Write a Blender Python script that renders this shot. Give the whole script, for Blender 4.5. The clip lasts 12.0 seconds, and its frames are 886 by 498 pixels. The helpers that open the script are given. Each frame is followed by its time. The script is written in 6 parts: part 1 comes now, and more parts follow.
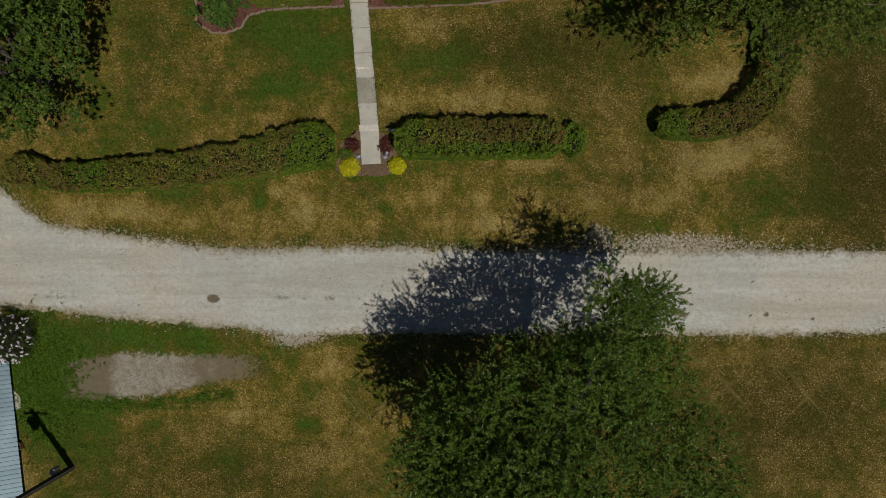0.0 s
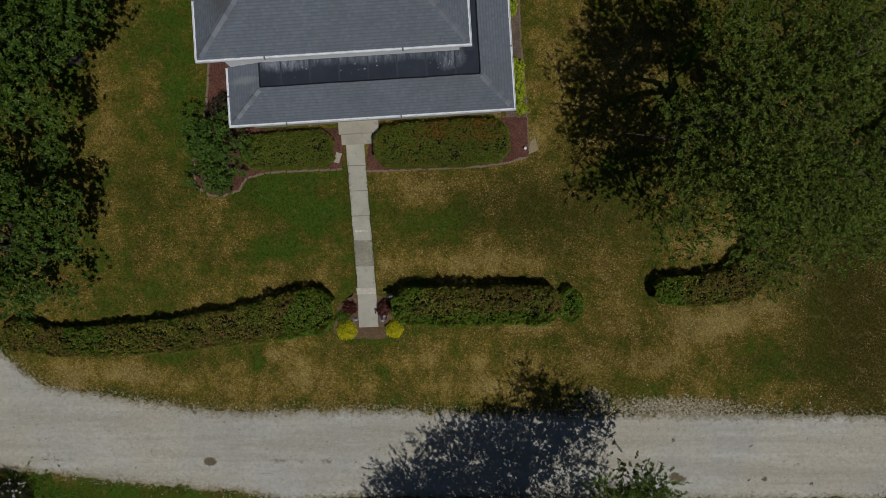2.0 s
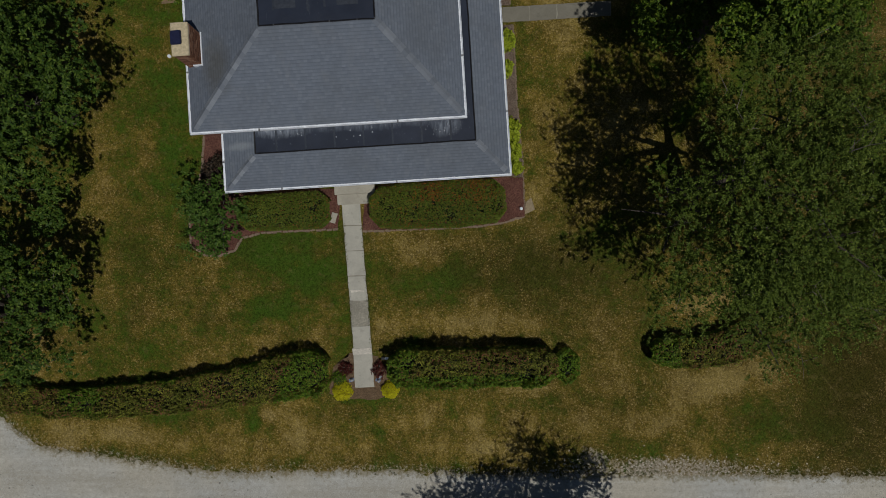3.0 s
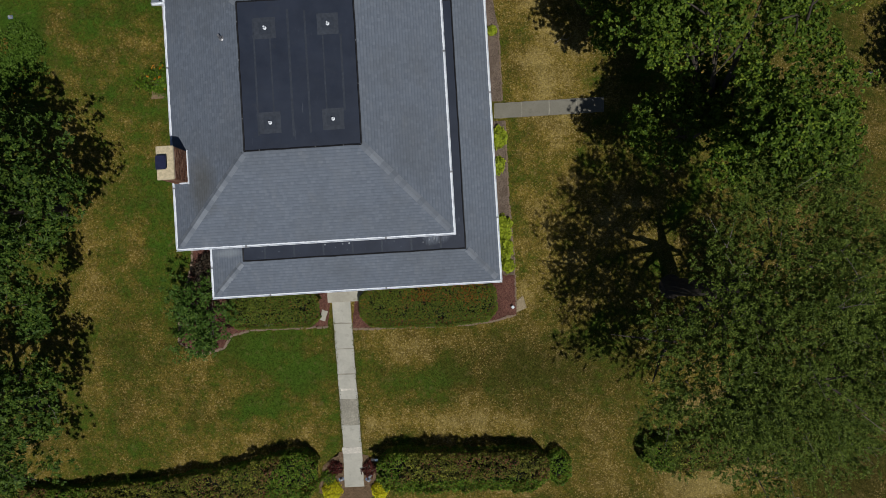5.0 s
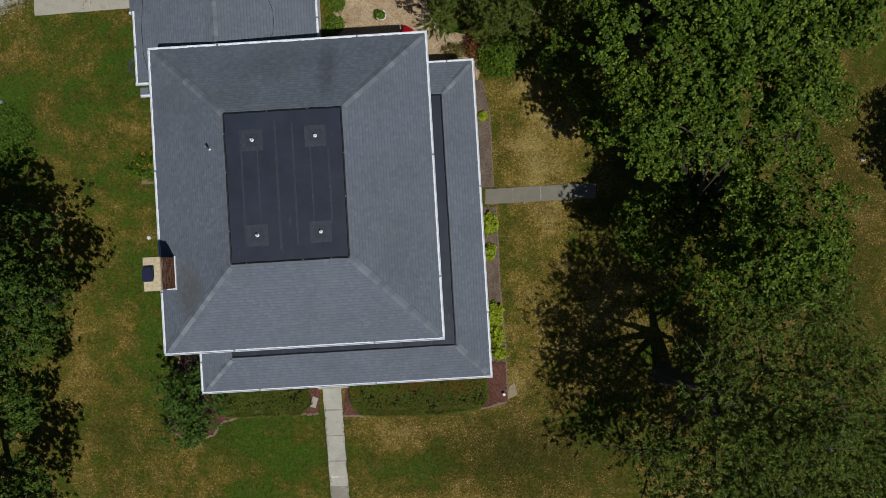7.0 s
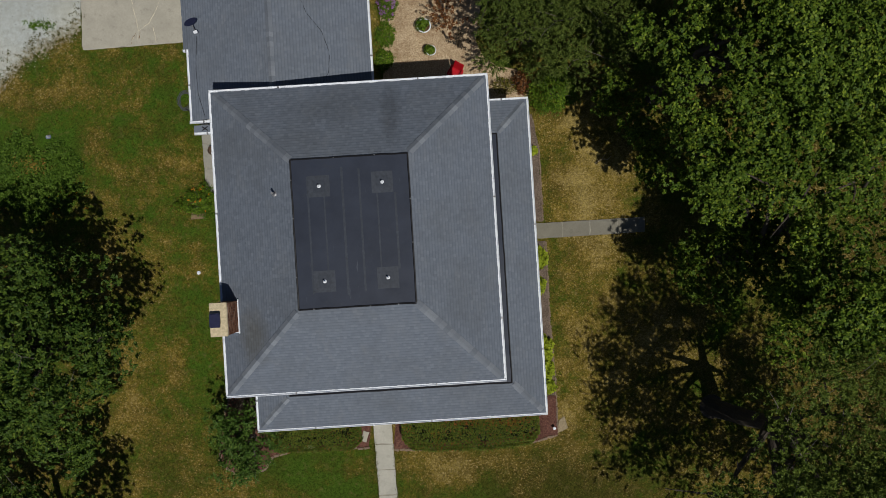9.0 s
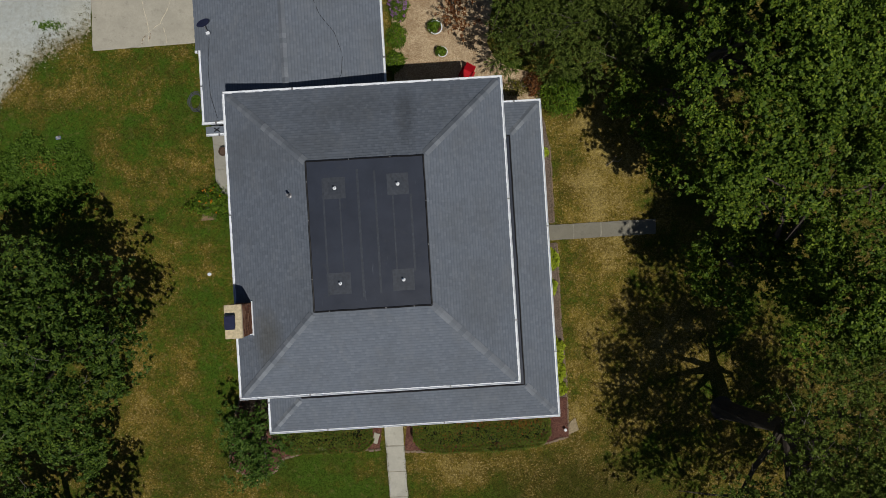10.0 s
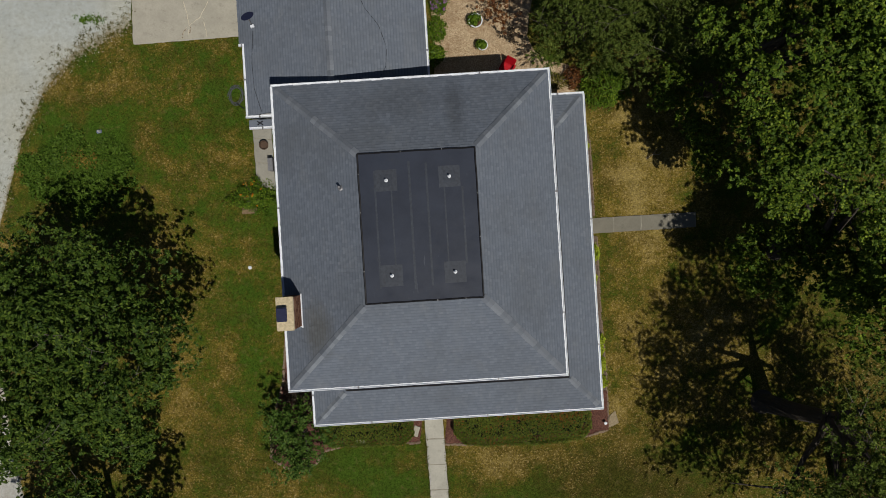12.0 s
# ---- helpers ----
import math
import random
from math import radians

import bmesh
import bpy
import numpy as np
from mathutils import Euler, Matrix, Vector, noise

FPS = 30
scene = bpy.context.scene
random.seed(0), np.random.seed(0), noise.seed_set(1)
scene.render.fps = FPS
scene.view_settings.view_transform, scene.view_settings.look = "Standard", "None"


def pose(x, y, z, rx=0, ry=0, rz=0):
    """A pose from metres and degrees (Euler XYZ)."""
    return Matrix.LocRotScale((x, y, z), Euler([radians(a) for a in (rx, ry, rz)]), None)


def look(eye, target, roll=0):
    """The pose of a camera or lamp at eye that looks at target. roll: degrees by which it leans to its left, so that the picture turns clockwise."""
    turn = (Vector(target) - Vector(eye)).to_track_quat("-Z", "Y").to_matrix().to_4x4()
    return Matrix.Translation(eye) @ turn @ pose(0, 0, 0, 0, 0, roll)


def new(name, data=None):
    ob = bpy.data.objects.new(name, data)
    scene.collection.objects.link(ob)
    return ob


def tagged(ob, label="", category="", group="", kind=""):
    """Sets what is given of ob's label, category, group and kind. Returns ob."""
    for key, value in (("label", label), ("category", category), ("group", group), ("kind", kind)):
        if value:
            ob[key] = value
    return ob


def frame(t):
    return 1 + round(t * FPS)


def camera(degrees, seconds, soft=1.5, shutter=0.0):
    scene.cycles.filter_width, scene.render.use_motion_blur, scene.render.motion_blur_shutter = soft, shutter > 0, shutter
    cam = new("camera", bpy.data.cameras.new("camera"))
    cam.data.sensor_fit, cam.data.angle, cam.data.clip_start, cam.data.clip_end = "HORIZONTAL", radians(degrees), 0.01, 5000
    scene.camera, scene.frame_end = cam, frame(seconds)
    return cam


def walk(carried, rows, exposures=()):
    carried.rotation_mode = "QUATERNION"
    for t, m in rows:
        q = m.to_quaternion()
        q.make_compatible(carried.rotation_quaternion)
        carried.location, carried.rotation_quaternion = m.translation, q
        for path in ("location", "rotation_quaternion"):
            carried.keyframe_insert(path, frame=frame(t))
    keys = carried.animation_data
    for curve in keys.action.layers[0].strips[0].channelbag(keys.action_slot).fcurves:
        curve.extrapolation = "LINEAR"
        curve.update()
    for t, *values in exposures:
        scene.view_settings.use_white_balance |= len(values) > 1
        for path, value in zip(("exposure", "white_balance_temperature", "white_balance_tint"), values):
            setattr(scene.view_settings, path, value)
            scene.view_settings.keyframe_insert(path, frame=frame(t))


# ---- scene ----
cam = camera(68.4, 12.0, 0.55)
ROWS = [
    (0.0, 0.038, 0.018, 33.608, -0.021, 0.000, 0.260),
    (0.5, 0.075, 1.289, 33.570, -0.009, 0.078, 0.308),
    (1.0, 0.109, 3.149, 33.543, 0.063, 0.132, 0.349),
    (1.5, 0.170, 5.544, 33.534, 0.086, 0.210, 0.372),
    (2.0, 0.225, 8.213, 33.598, 0.334, 0.167, 0.370),
    (2.5, 0.303, 10.100, 33.601, 0.434, 0.134, 0.351),
    (2.7, 0.363, 10.609, 33.597, 0.524, 0.171, 0.355),
    (4.3, 0.785, 13.659, 33.369, 0.286, 0.374, 0.429),
    (4.5, 0.862, 14.296, 33.350, 0.317, 0.436, 0.449),
    (5.0, 1.031, 16.158, 33.334, 0.627, 0.498, 0.479),
    (5.5, 1.103, 17.429, 33.349, 0.723, 0.381, 0.492),
    (6.0, 1.217, 18.237, 33.339, 0.558, 0.372, 0.482),
    (6.5, 1.325, 19.198, 33.273, 0.428, 0.429, 0.496),
    (7.0, 1.467, 20.576, 33.257, 0.611, 0.525, 0.492),
    (7.2, 1.519, 21.075, 33.255, 0.625, 0.506, 0.443),
    (8.8, -0.879, 22.385, 33.391, 0.380, 0.112, 0.325),
    (9.0, -1.335, 22.398, 33.381, 0.462, 0.117, 0.347),
    (9.5, -1.909, 22.473, 33.367, 0.487, 0.084, 0.395),
    (10.0, -2.064, 22.469, 33.365, 0.475, -0.156, 0.410),
    (10.5, -2.498, 22.428, 33.371, 0.397, -0.119, 0.370),
    (11.0, -3.147, 22.404, 33.395, 0.232, -0.039, 0.358),
    (11.5, -3.559, 22.339, 33.371, 0.257, -0.098, 0.357),
    (12.0, -3.967, 22.270, 33.388, 0.212, 0.088, 0.388),
]
# Seconds, stops, kelvin, tint.
STOPS = [(0.0, -0.89, 6500, 10), (0.5, -0.91, 6490, 10), (1.0, -0.96, 6480, 10), (1.5, -1.11, 6390, 10), (2.0, -1.24, 6260, 10), (2.5, -1.31, 6200, 10), (2.7, -1.31, 6190, 10), (4.3, -0.77, 6120, 10), (5.0, -0.73, 6110, 10), (7.0, -0.73, 6120, 10), (9.0, -0.78, 6290, 10), (12.0, -0.75, 6470, 10)]
walk(cam, [(t, pose(x, y, z, rx, ry, rz)) for t, x, y, z, rx, ry, rz in ROWS], STOPS)

# ---- light ----
SUN_WAY = Vector((0.28, -0.40, 1.0)).normalized()
world = bpy.data.worlds.new("world")
scene.world = world
world.use_nodes = True
wn = world.node_tree.nodes
sky = wn.new("ShaderNodeTexSky")
sky.sky_type, sky.sun_disc = "NISHITA", False
sky.sun_elevation = math.asin(SUN_WAY.z)
sky.air_density, sky.dust_density = 0.6, 0.3
sky.sun_rotation = math.atan2(SUN_WAY.x, SUN_WAY.y)
world.node_tree.links.new(sky.outputs[0], wn["Background"].inputs[0])
wn["Background"].inputs[1].default_value = 0.05
sun_data = bpy.data.lights.new("sun", "SUN")
sun_data.energy, sun_data.angle, sun_data.color = 5.0, radians(0.53), (1.0, 0.95, 0.87)
sun = new("sun", sun_data)
sun.matrix_world = look(SUN_WAY * 80, (0, 0, 0))

# ---- small tools ----
RNG = np.random.default_rng(7)


class Nodes:
    """A short way to write a node material."""

    def __init__(self, name):
        self.m = bpy.data.materials.new(name)
        self.m.use_nodes = True
        self.t = self.m.node_tree
        self.bsdf = self.t.nodes["Principled BSDF"]

    def node(self, kind, **values):
        n = self.t.nodes.new("ShaderNode" + kind)
        for k, v in values.items():
            if k == "operation":
                n.operation = v
            elif k == "blend":
                n.blend_type = v
            elif k == "attribute":
                n.attribute_name = v
        return n

    def put(self, a, b):
        """a: a value, a colour or a socket; b: the socket that takes it."""
        if isinstance(a, bpy.types.NodeSocket):
            self.t.links.new(a, b)
        elif isinstance(a, (tuple, list)) and len(a) == 3 and b.type == "RGBA":
            b.default_value = (*a, 1)
        else:
            b.default_value = a

    def coords(self, kind="Object"):
        return self.node("TexCoord").outputs[kind]

    def noise(self, scale, detail=4, rough=0.6, vector=None, stretch=None):
        n = self.node("TexNoise")
        n.inputs["Scale"].default_value = scale
        n.inputs["Detail"].default_value = detail
        n.inputs["Roughness"].default_value = rough
        v = vector if vector is not None else self.coords()
        if stretch:
            mp = self.node("Mapping")
            mp.inputs["Scale"].default_value = stretch
            self.put(v, mp.inputs[0])
            v = mp.outputs[0]
        self.put(v, n.inputs["Vector"])
        return n.outputs["Fac"]

    def voronoi(self, scale, out="Distance"):
        n = self.node("TexVoronoi")
        n.inputs["Scale"].default_value = scale
        self.put(self.coords(), n.inputs["Vector"])
        return n.outputs[out]

    def ramp(self, fac, *stops):
        n = self.node("ValToRGB")
        e = n.color_ramp.elements
        while len(e) < len(stops):
            e.new(0.5)
        for el, (p, c) in zip(e, stops):
            el.position = p
            el.color = (*c, 1) if isinstance(c, tuple) else (c, c, c, 1)
        self.put(fac, n.inputs[0])
        return n.outputs[0]

    def mix(self, fac, a, b, blend="MIX"):
        n = self.node("MixRGB", blend=blend)
        for v, s in zip((fac, a, b), n.inputs):
            self.put(v, s)
        return n.outputs[0]

    def math(self, op, a, b=0.0):
        n = self.node("Math", operation=op)
        self.put(a, n.inputs[0])
        self.put(b, n.inputs[1])
        return n.outputs[0]

    def blob(self, cx, cy, rx, ry, ragged=0.5, scale=1.5):
        """1 inside an ellipse of the object's own plan, falling to 0 with a ragged edge."""
        mp = self.node("Mapping")
        mp.inputs["Location"].default_value = (-cx / rx, -cy / ry, 0)
        mp.inputs["Scale"].default_value = (1 / rx, 1 / ry, 0)
        self.put(self.coords(), mp.inputs[0])
        d = self.node("VectorMath", operation="LENGTH")
        self.put(mp.outputs[0], d.inputs[0])
        far = self.math("ADD", d.outputs["Value"], self.math("MULTIPLY", self.math("SUBTRACT", self.noise(scale, 4, 0.65), 0.5), ragged * 2))
        return self.ramp(far, (0.35, 1.0), (1.0, 0.0))

    def attr(self, name):
        return self.node("Attribute", attribute=name).outputs["Fac"]

    def island(self):
        return self.node("NewGeometry").outputs["Random Per Island"]

    def piece(self):
        return self.node("ObjectInfo").outputs["Random"]

    def done(self, colour, rough=0.8, bump=None, strength=0.3, distance=0.01, metal=0.0, spec=0.3):
        self.put(colour, self.bsdf.inputs["Base Color"])
        self.put(rough, self.bsdf.inputs["Roughness"])
        self.bsdf.inputs["Metallic"].default_value = metal
        self.bsdf.inputs["Specular IOR Level"].default_value = spec
        if bump is not None:
            b = self.node("Bump")
            b.inputs["Strength"].default_value = strength
            b.inputs["Distance"].default_value = distance
            self.put(bump, b.inputs["Height"])
            self.put(b.outputs[0], self.bsdf.inputs["Normal"])
        return self.m


def leaf_material(name, dark, mid, light, flecks=None, share=0.0, patch=0.6):
    """Leaves: each its own tone, in drifts over the crown, a little light through the blade."""
    n = Nodes(name)
    c = n.ramp(n.island(), (0.0, dark), (0.55, mid), (1.0, light))
    c = n.mix(n.ramp(n.noise(patch, 3), (0.38, 0.0), (0.62, 0.5)), c, mid)
    c = n.mix(n.ramp(n.noise(0.35, 2), (0.40, 0.0), (0.65, 0.3)), c, dark)
    if flecks:
        r = n.math("FRACT", n.math("MULTIPLY", n.island(), 37.7))
        f = n.math("MULTIPLY", n.math("LESS_THAN", r, share), n.ramp(n.noise(0.8, 3), (0.4, 0.15), (0.6, 1.0)))
        c = n.mix(f, c, flecks)
    n.done(c, 0.55, spec=0.15)
    tr = n.node("BsdfTranslucent")
    n.put(c, tr.inputs[0])
    ms = n.node("MixShader")
    ms.inputs[0].default_value = 0.22
    n.put(n.bsdf.outputs[0], ms.inputs[1])
    n.put(tr.outputs[0], ms.inputs[2])
    n.put(ms.outputs[0], n.t.nodes["Material Output"].inputs[0])
    return n.m


def plain(name, colour, rough=0.6, metal=0.0, grain=30, vary=0.15, bump=0.1, spec=0.3):
    n = Nodes(name)
    c = n.mix(n.ramp(n.noise(grain, 5), (0.3, 0.0), (0.7, 1.0)), tuple(v * (1 - vary) for v in colour), tuple(min(1, v * (1 + vary)) for v in colour))
    c = n.mix(n.ramp(n.noise(grain * 0.07, 3), (0.35, 0.0), (0.75, vary * 2)), c, tuple(v * 0.6 for v in colour))
    return n.done(c, rough, n.noise(grain * 2, 3), bump, 0.01, metal, spec)


def concrete(name, base):
    n = Nodes(name)
    c = n.mix(n.ramp(n.noise(0.9, 5, 0.65), (0.3, 0.0), (0.7, 1.0)), tuple(v * 0.72 for v in base), base)
    c = n.mix(n.ramp(n.noise(14, 4), (0.35, 0.0), (0.75, 0.5)), c, tuple(v * 0.62 for v in base))
    c = n.mix(n.math("MULTIPLY", n.piece(), 0.35), c, tuple(v * 0.75 for v in base))
    c = n.mix(n.ramp(n.noise(3.2, 6, 0.7), (0.56, 0.0), (0.68, 0.45)), c, tuple(v * 0.45 for v in base))
    return n.done(c, 0.88, n.noise(60, 4), 0.25)


# ---- materials ----
def make_grass():
    n = Nodes("lawn")
    turn = n.node("Mapping")
    turn.inputs["Rotation"].default_value = (0.55, 0.38, 0.7)
    n.put(n.coords(), turn.inputs[0])
    v = turn.outputs[0]
    f = n.attr("dry")
    for scale, amount, detail in ((22, 0.8, 3), (6.5, 0.9, 4), (1.5, 1.35, 5)):
        f = n.math("ADD", f, n.math("MULTIPLY", n.math("SUBTRACT", n.noise(scale, detail, 0.65, v), 0.5), amount))
    c = n.ramp(f, (0.0, (0.064, 0.122, 0.013)), (0.24, (0.086, 0.111, 0.013)), (0.46, (0.138, 0.118, 0.018)), (0.72, (0.240, 0.166, 0.033)), (1.05, (0.38, 0.278, 0.092)))
    c = n.mix(n.ramp(n.noise(0.55, 3), (0.48, 0.0), (0.7, 0.35)), c, (0.075, 0.050, 0.014))
    mow = n.noise(0.9, 2, 0.5, stretch=(0.12, 3.0, 1))
    c = n.mix(n.ramp(mow, (0.40, 0.14), (0.56, 0.0)), c, (0.03, 0.034, 0.008))
    # Thin brown turf, which also takes the lens fall-off put into the colour.
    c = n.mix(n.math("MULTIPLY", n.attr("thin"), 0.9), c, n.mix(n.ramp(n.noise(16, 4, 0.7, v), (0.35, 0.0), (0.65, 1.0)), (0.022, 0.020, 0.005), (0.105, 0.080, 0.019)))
    c = n.mix(1.0, c, (1.46, 1.51, 1.42), "MULTIPLY")
    c = n.mix(1.0, c, n.ramp(n.noise(17, 3, 0.75, v), (0.36, 0.46), (0.50, 0.76), (0.64, 1.0)), "MULTIPLY")
    c = n.mix(1.0, c, n.ramp(n.noise(7.0, 4, 0.75, v), (0.34, 0.50), (0.50, 0.76), (0.66, 1.0)), "MULTIPLY")
    straw = n.math("MULTIPLY", n.ramp(n.noise(11, 4, 0.7), (0.55, 0.0), (0.63, 0.75)), n.ramp(n.math("ADD", f, n.math("MULTIPLY", n.noise(0.8, 3), 0.5)), (0.45, 0.0), (0.95, 1.0)))
    c = n.mix(straw, c, (0.47, 0.36, 0.165))
    slant = n.node("Mapping")
    slant.inputs["Rotation"].default_value = (0, 0, 0.85)
    n.put(n.coords(), slant.inputs[0])
    slant2 = n.node("Mapping")
    slant2.inputs["Rotation"].default_value = (0, 0, -0.75)
    n.put(n.coords(), slant2.inputs[0])
    lines = n.math("MAXIMUM", n.noise(1.0, 4, 0.6, slant.outputs[0], stretch=(0.16, 2.2, 1)), n.noise(1.0, 4, 0.6, slant2.outputs[0], stretch=(0.16, 2.2, 1)))
    lines = n.math("MULTIPLY", n.ramp(lines, (0.58, 0.0), (0.74, 0.36)), n.attr("tracks"))
    c = n.mix(lines, c, (0.40, 0.30, 0.12))
    c = n.mix(n.ramp(n.noise(2.3, 4, 0.65), (0.56, 0.0), (0.74, 0.45)), c, n.mix(n.noise(20, 3), (0.11, 0.076, 0.022), (0.34, 0.255, 0.10)))
    bare = n.math("ADD", n.attr("bare"), n.math("MULTIPLY", n.math("SUBTRACT", n.noise(7, 5, 0.75, v), 0.5), 2.2))
    soil = n.mix(n.ramp(n.noise(20, 4, 0.75), (0.3, 0.0), (0.7, 1.0)), (0.19, 0.145, 0.09), (0.60, 0.55, 0.45))
    c = n.mix(n.ramp(bare, (0.45, 0.0), (0.75, 1.0)), c, soil)
    pad = n.math("ADD", n.attr("pad"), n.math("MULTIPLY", n.math("SUBTRACT", n.noise(3.5, 7, 0.8), 0.5), 2.4))
    dust = n.mix(n.ramp(n.math("ADD", n.attr("pale"), n.math("MULTIPLY", n.math("SUBTRACT", n.noise(1.4, 6, 0.75), 0.5), 2.2)), (0.2, 0.0), (0.8, 1.0)), (0.23, 0.185, 0.12), (0.48, 0.45, 0.375))
    dust = n.mix(n.ramp(n.noise(4.5, 6, 0.8), (0.48, 0.0), (0.64, 0.65)), dust, (0.17, 0.14, 0.085))
    dust = n.mix(n.ramp(n.noise(22, 4, 0.75), (0.38, 0.75), (0.60, 0.0)), dust, (0.15, 0.125, 0.085))
    c = n.mix(n.ramp(pad, (0.35, 0.0), (0.65, 0.95)), c, dust)
    return n.done(c, 0.95, n.noise(40, 4, 0.75, v), 1.0, 0.05, spec=0.05)


def make_gravel(name="pale_gravel", pale=(0.54, 0.54, 0.50), worn=0.5):
    n = Nodes(name)
    tan = (pale[0] * 1.0, pale[1] * 0.92, pale[2] * 0.79)
    c = n.mix(n.ramp(n.noise(0.5, 5), (0.35, 0.0), (0.65, 1.0)), tuple(v * 0.84 for v in pale), pale)
    c = n.mix(n.ramp(n.noise(0.16, 3), (0.42, 0.0), (0.6, 0.75)), c, tan)
    lanes = n.noise(0.7, 5, 0.65, stretch=(0.10, 1.8, 1))
    c = n.mix(n.ramp(lanes, (0.38, worn), (0.52, 0.0)), c, tuple(v * 0.66 for v in tan))
    c = n.mix(n.ramp(lanes, (0.54, 0.0), (0.66, worn)), c, tuple(min(0.8, v * 1.22) for v in pale))
    c = n.mix(n.ramp(n.noise(4.5, 6, 0.75), (0.36, 0.55), (0.56, 0.0)), c, tuple(v * 0.62 for v in tan))
    c = n.mix(n.ramp(n.noise(28, 4, 0.75), (0.36, 0.6), (0.50, 0.0)), c, tuple(v * 0.42 for v in pale))
    c = n.mix(n.ramp(n.noise(14, 4, 0.7), (0.54, 0.0), (0.70, 0.4)), c, tuple(min(0.8, v * 1.35) for v in pale))
    c = n.mix(n.ramp(n.noise(7, 2, 0.5), (0.26, 0.85), (0.31, 0.0)), c, tuple(v * 0.32 for v in pale))
    rim = n.math("ADD", n.attr("rim"), n.math("MULTIPLY", n.math("SUBTRACT", n.noise(5, 6, 0.75), 0.5), 2.2))
    c = n.mix(n.ramp(rim, (0.35, 0.0), (0.85, 0.92)), c, n.mix(n.noise(16, 4, 0.75), (0.11, 0.095, 0.035), (0.34, 0.29, 0.18)))
    damp = n.math("ADD", n.attr("damp"), n.math("MULTIPLY", n.math("SUBTRACT", n.noise(6, 6, 0.75), 0.5), 1.5))
    c = n.mix(n.ramp(damp, (0.38, 0.0), (0.72, 0.95)), c, n.mix(n.noise(14, 4, 0.7), (0.075, 0.06, 0.036), (0.20, 0.16, 0.10)))
    return n.done(c, 0.92, n.noise(30, 5, 0.75), 0.7, 0.04, spec=0.15)


def make_shingle():
    n = Nodes("charcoal_shingle")
    c = n.ramp(n.island(), (0.0, (0.141, 0.166, 0.207)), (0.35, (0.153, 0.179, 0.221)), (0.75, (0.162, 0.189, 0.233)), (1.0, (0.177, 0.205, 0.249)))
    # Shadow line under each overlapping course, painted into the tab's upper part.
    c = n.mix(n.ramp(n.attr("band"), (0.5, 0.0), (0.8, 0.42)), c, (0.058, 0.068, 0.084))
    c = n.mix(n.ramp(n.noise(55, 3), (0.3, 0.3), (0.7, 0.0)), c, (0.085, 0.09, 0.098))
    c = n.mix(n.ramp(n.noise(0.35, 4), (0.46, 0.0), (0.72, 0.36)), c, (0.098, 0.104, 0.108))
    c = n.mix(n.ramp(n.noise(1.1, 4, 0.6, stretch=(1.6, 0.7, 1)), (0.52, 0.0), (0.72, 0.22)), c, (0.205, 0.215, 0.225))
    c = n.mix(n.math("MULTIPLY", n.blob(7.25, 13.5, 0.55, 1.9, 0.3), 0.42), c, (0.050, 0.054, 0.060))
    c = n.mix(n.math("MULTIPLY", n.blob(5.2, 14.0, 3.4, 0.9, 0.5), 0.22), c, (0.055, 0.060, 0.066))
    c = n.mix(n.math("MULTIPLY", n.blob(0.8, 2.0, 0.9, 0.26, 0.3, 4), 0.45), c, (0.30, 0.33, 0.35))
    c = n.mix(n.math("MULTIPLY", n.blob(1.1, 4.7, 0.85, 1.5, 0.35), 0.42), c, (0.085, 0.075, 0.045))
    return n.done(c, 0.85, n.noise(120, 3), 0.4, 0.004, spec=0.25)


def make_membrane():
    n = Nodes("black_roof_membrane")
    c = n.mix(n.ramp(n.noise(0.8, 5), (0.3, 0.0), (0.7, 1.0)), (0.018, 0.024, 0.040), (0.029, 0.037, 0.058))
    c = n.mix(n.ramp(n.noise(2.4, 6, 0.7), (0.56, 0.0), (0.72, 0.4)), c, (0.035, 0.04, 0.05))
    # Scuffs, with the sky's glare painted in as pale streaks.
    scuff_glare = n.noise(1.0, 5, 0.7, stretch=(5.0, 0.9, 1))
    c = n.mix(n.ramp(scuff_glare, (0.64, 0.0), (0.76, 0.5)), c, (0.13, 0.145, 0.17))
    band = n.blob(6.3, 2.15, 5.4, 0.42, 0.25)
    specks = n.math("MULTIPLY", n.ramp(n.voronoi(4.0), (0.09, 1.0), (0.16, 0.0)), n.math("MULTIPLY", band, n.ramp(n.noise(0.9, 3), (0.42, 0.0), (0.52, 0.9))))
    c = n.mix(specks, c, (0.55, 0.58, 0.62))
    # Streaky white residue below the eave, together with a painted bluish sky sheen.
    wash_sheen = n.math("MAXIMUM", n.math("MAXIMUM", n.blob(2.9, 2.65, 1.9, 0.5, 0.4), n.blob(10.5, 2.5, 0.8, 0.75, 0.3)), n.math("MULTIPLY", n.blob(6.6, 2.85, 5.2, 0.55, 0.3), 0.7))
    runs = n.ramp(n.noise(1.0, 5, 0.7, stretch=(4.5, 0.8, 1)), (0.42, 0.12), (0.66, 0.75))
    c = n.mix(n.math("MULTIPLY", wash_sheen, runs), c, (0.31, 0.35, 0.41))
    c = n.mix(n.math("MULTIPLY", wash_sheen, n.ramp(n.noise(5.0, 5, 0.75, stretch=(1.6, 0.8, 1)), (0.60, 0.0), (0.68, 0.85))), c, (0.60, 0.63, 0.66))
    return n.done(c, n.ramp(n.noise(1.5, 4), (0.3, 0.45), (0.7, 0.65)), n.noise(18, 4), 0.15, spec=0.3)


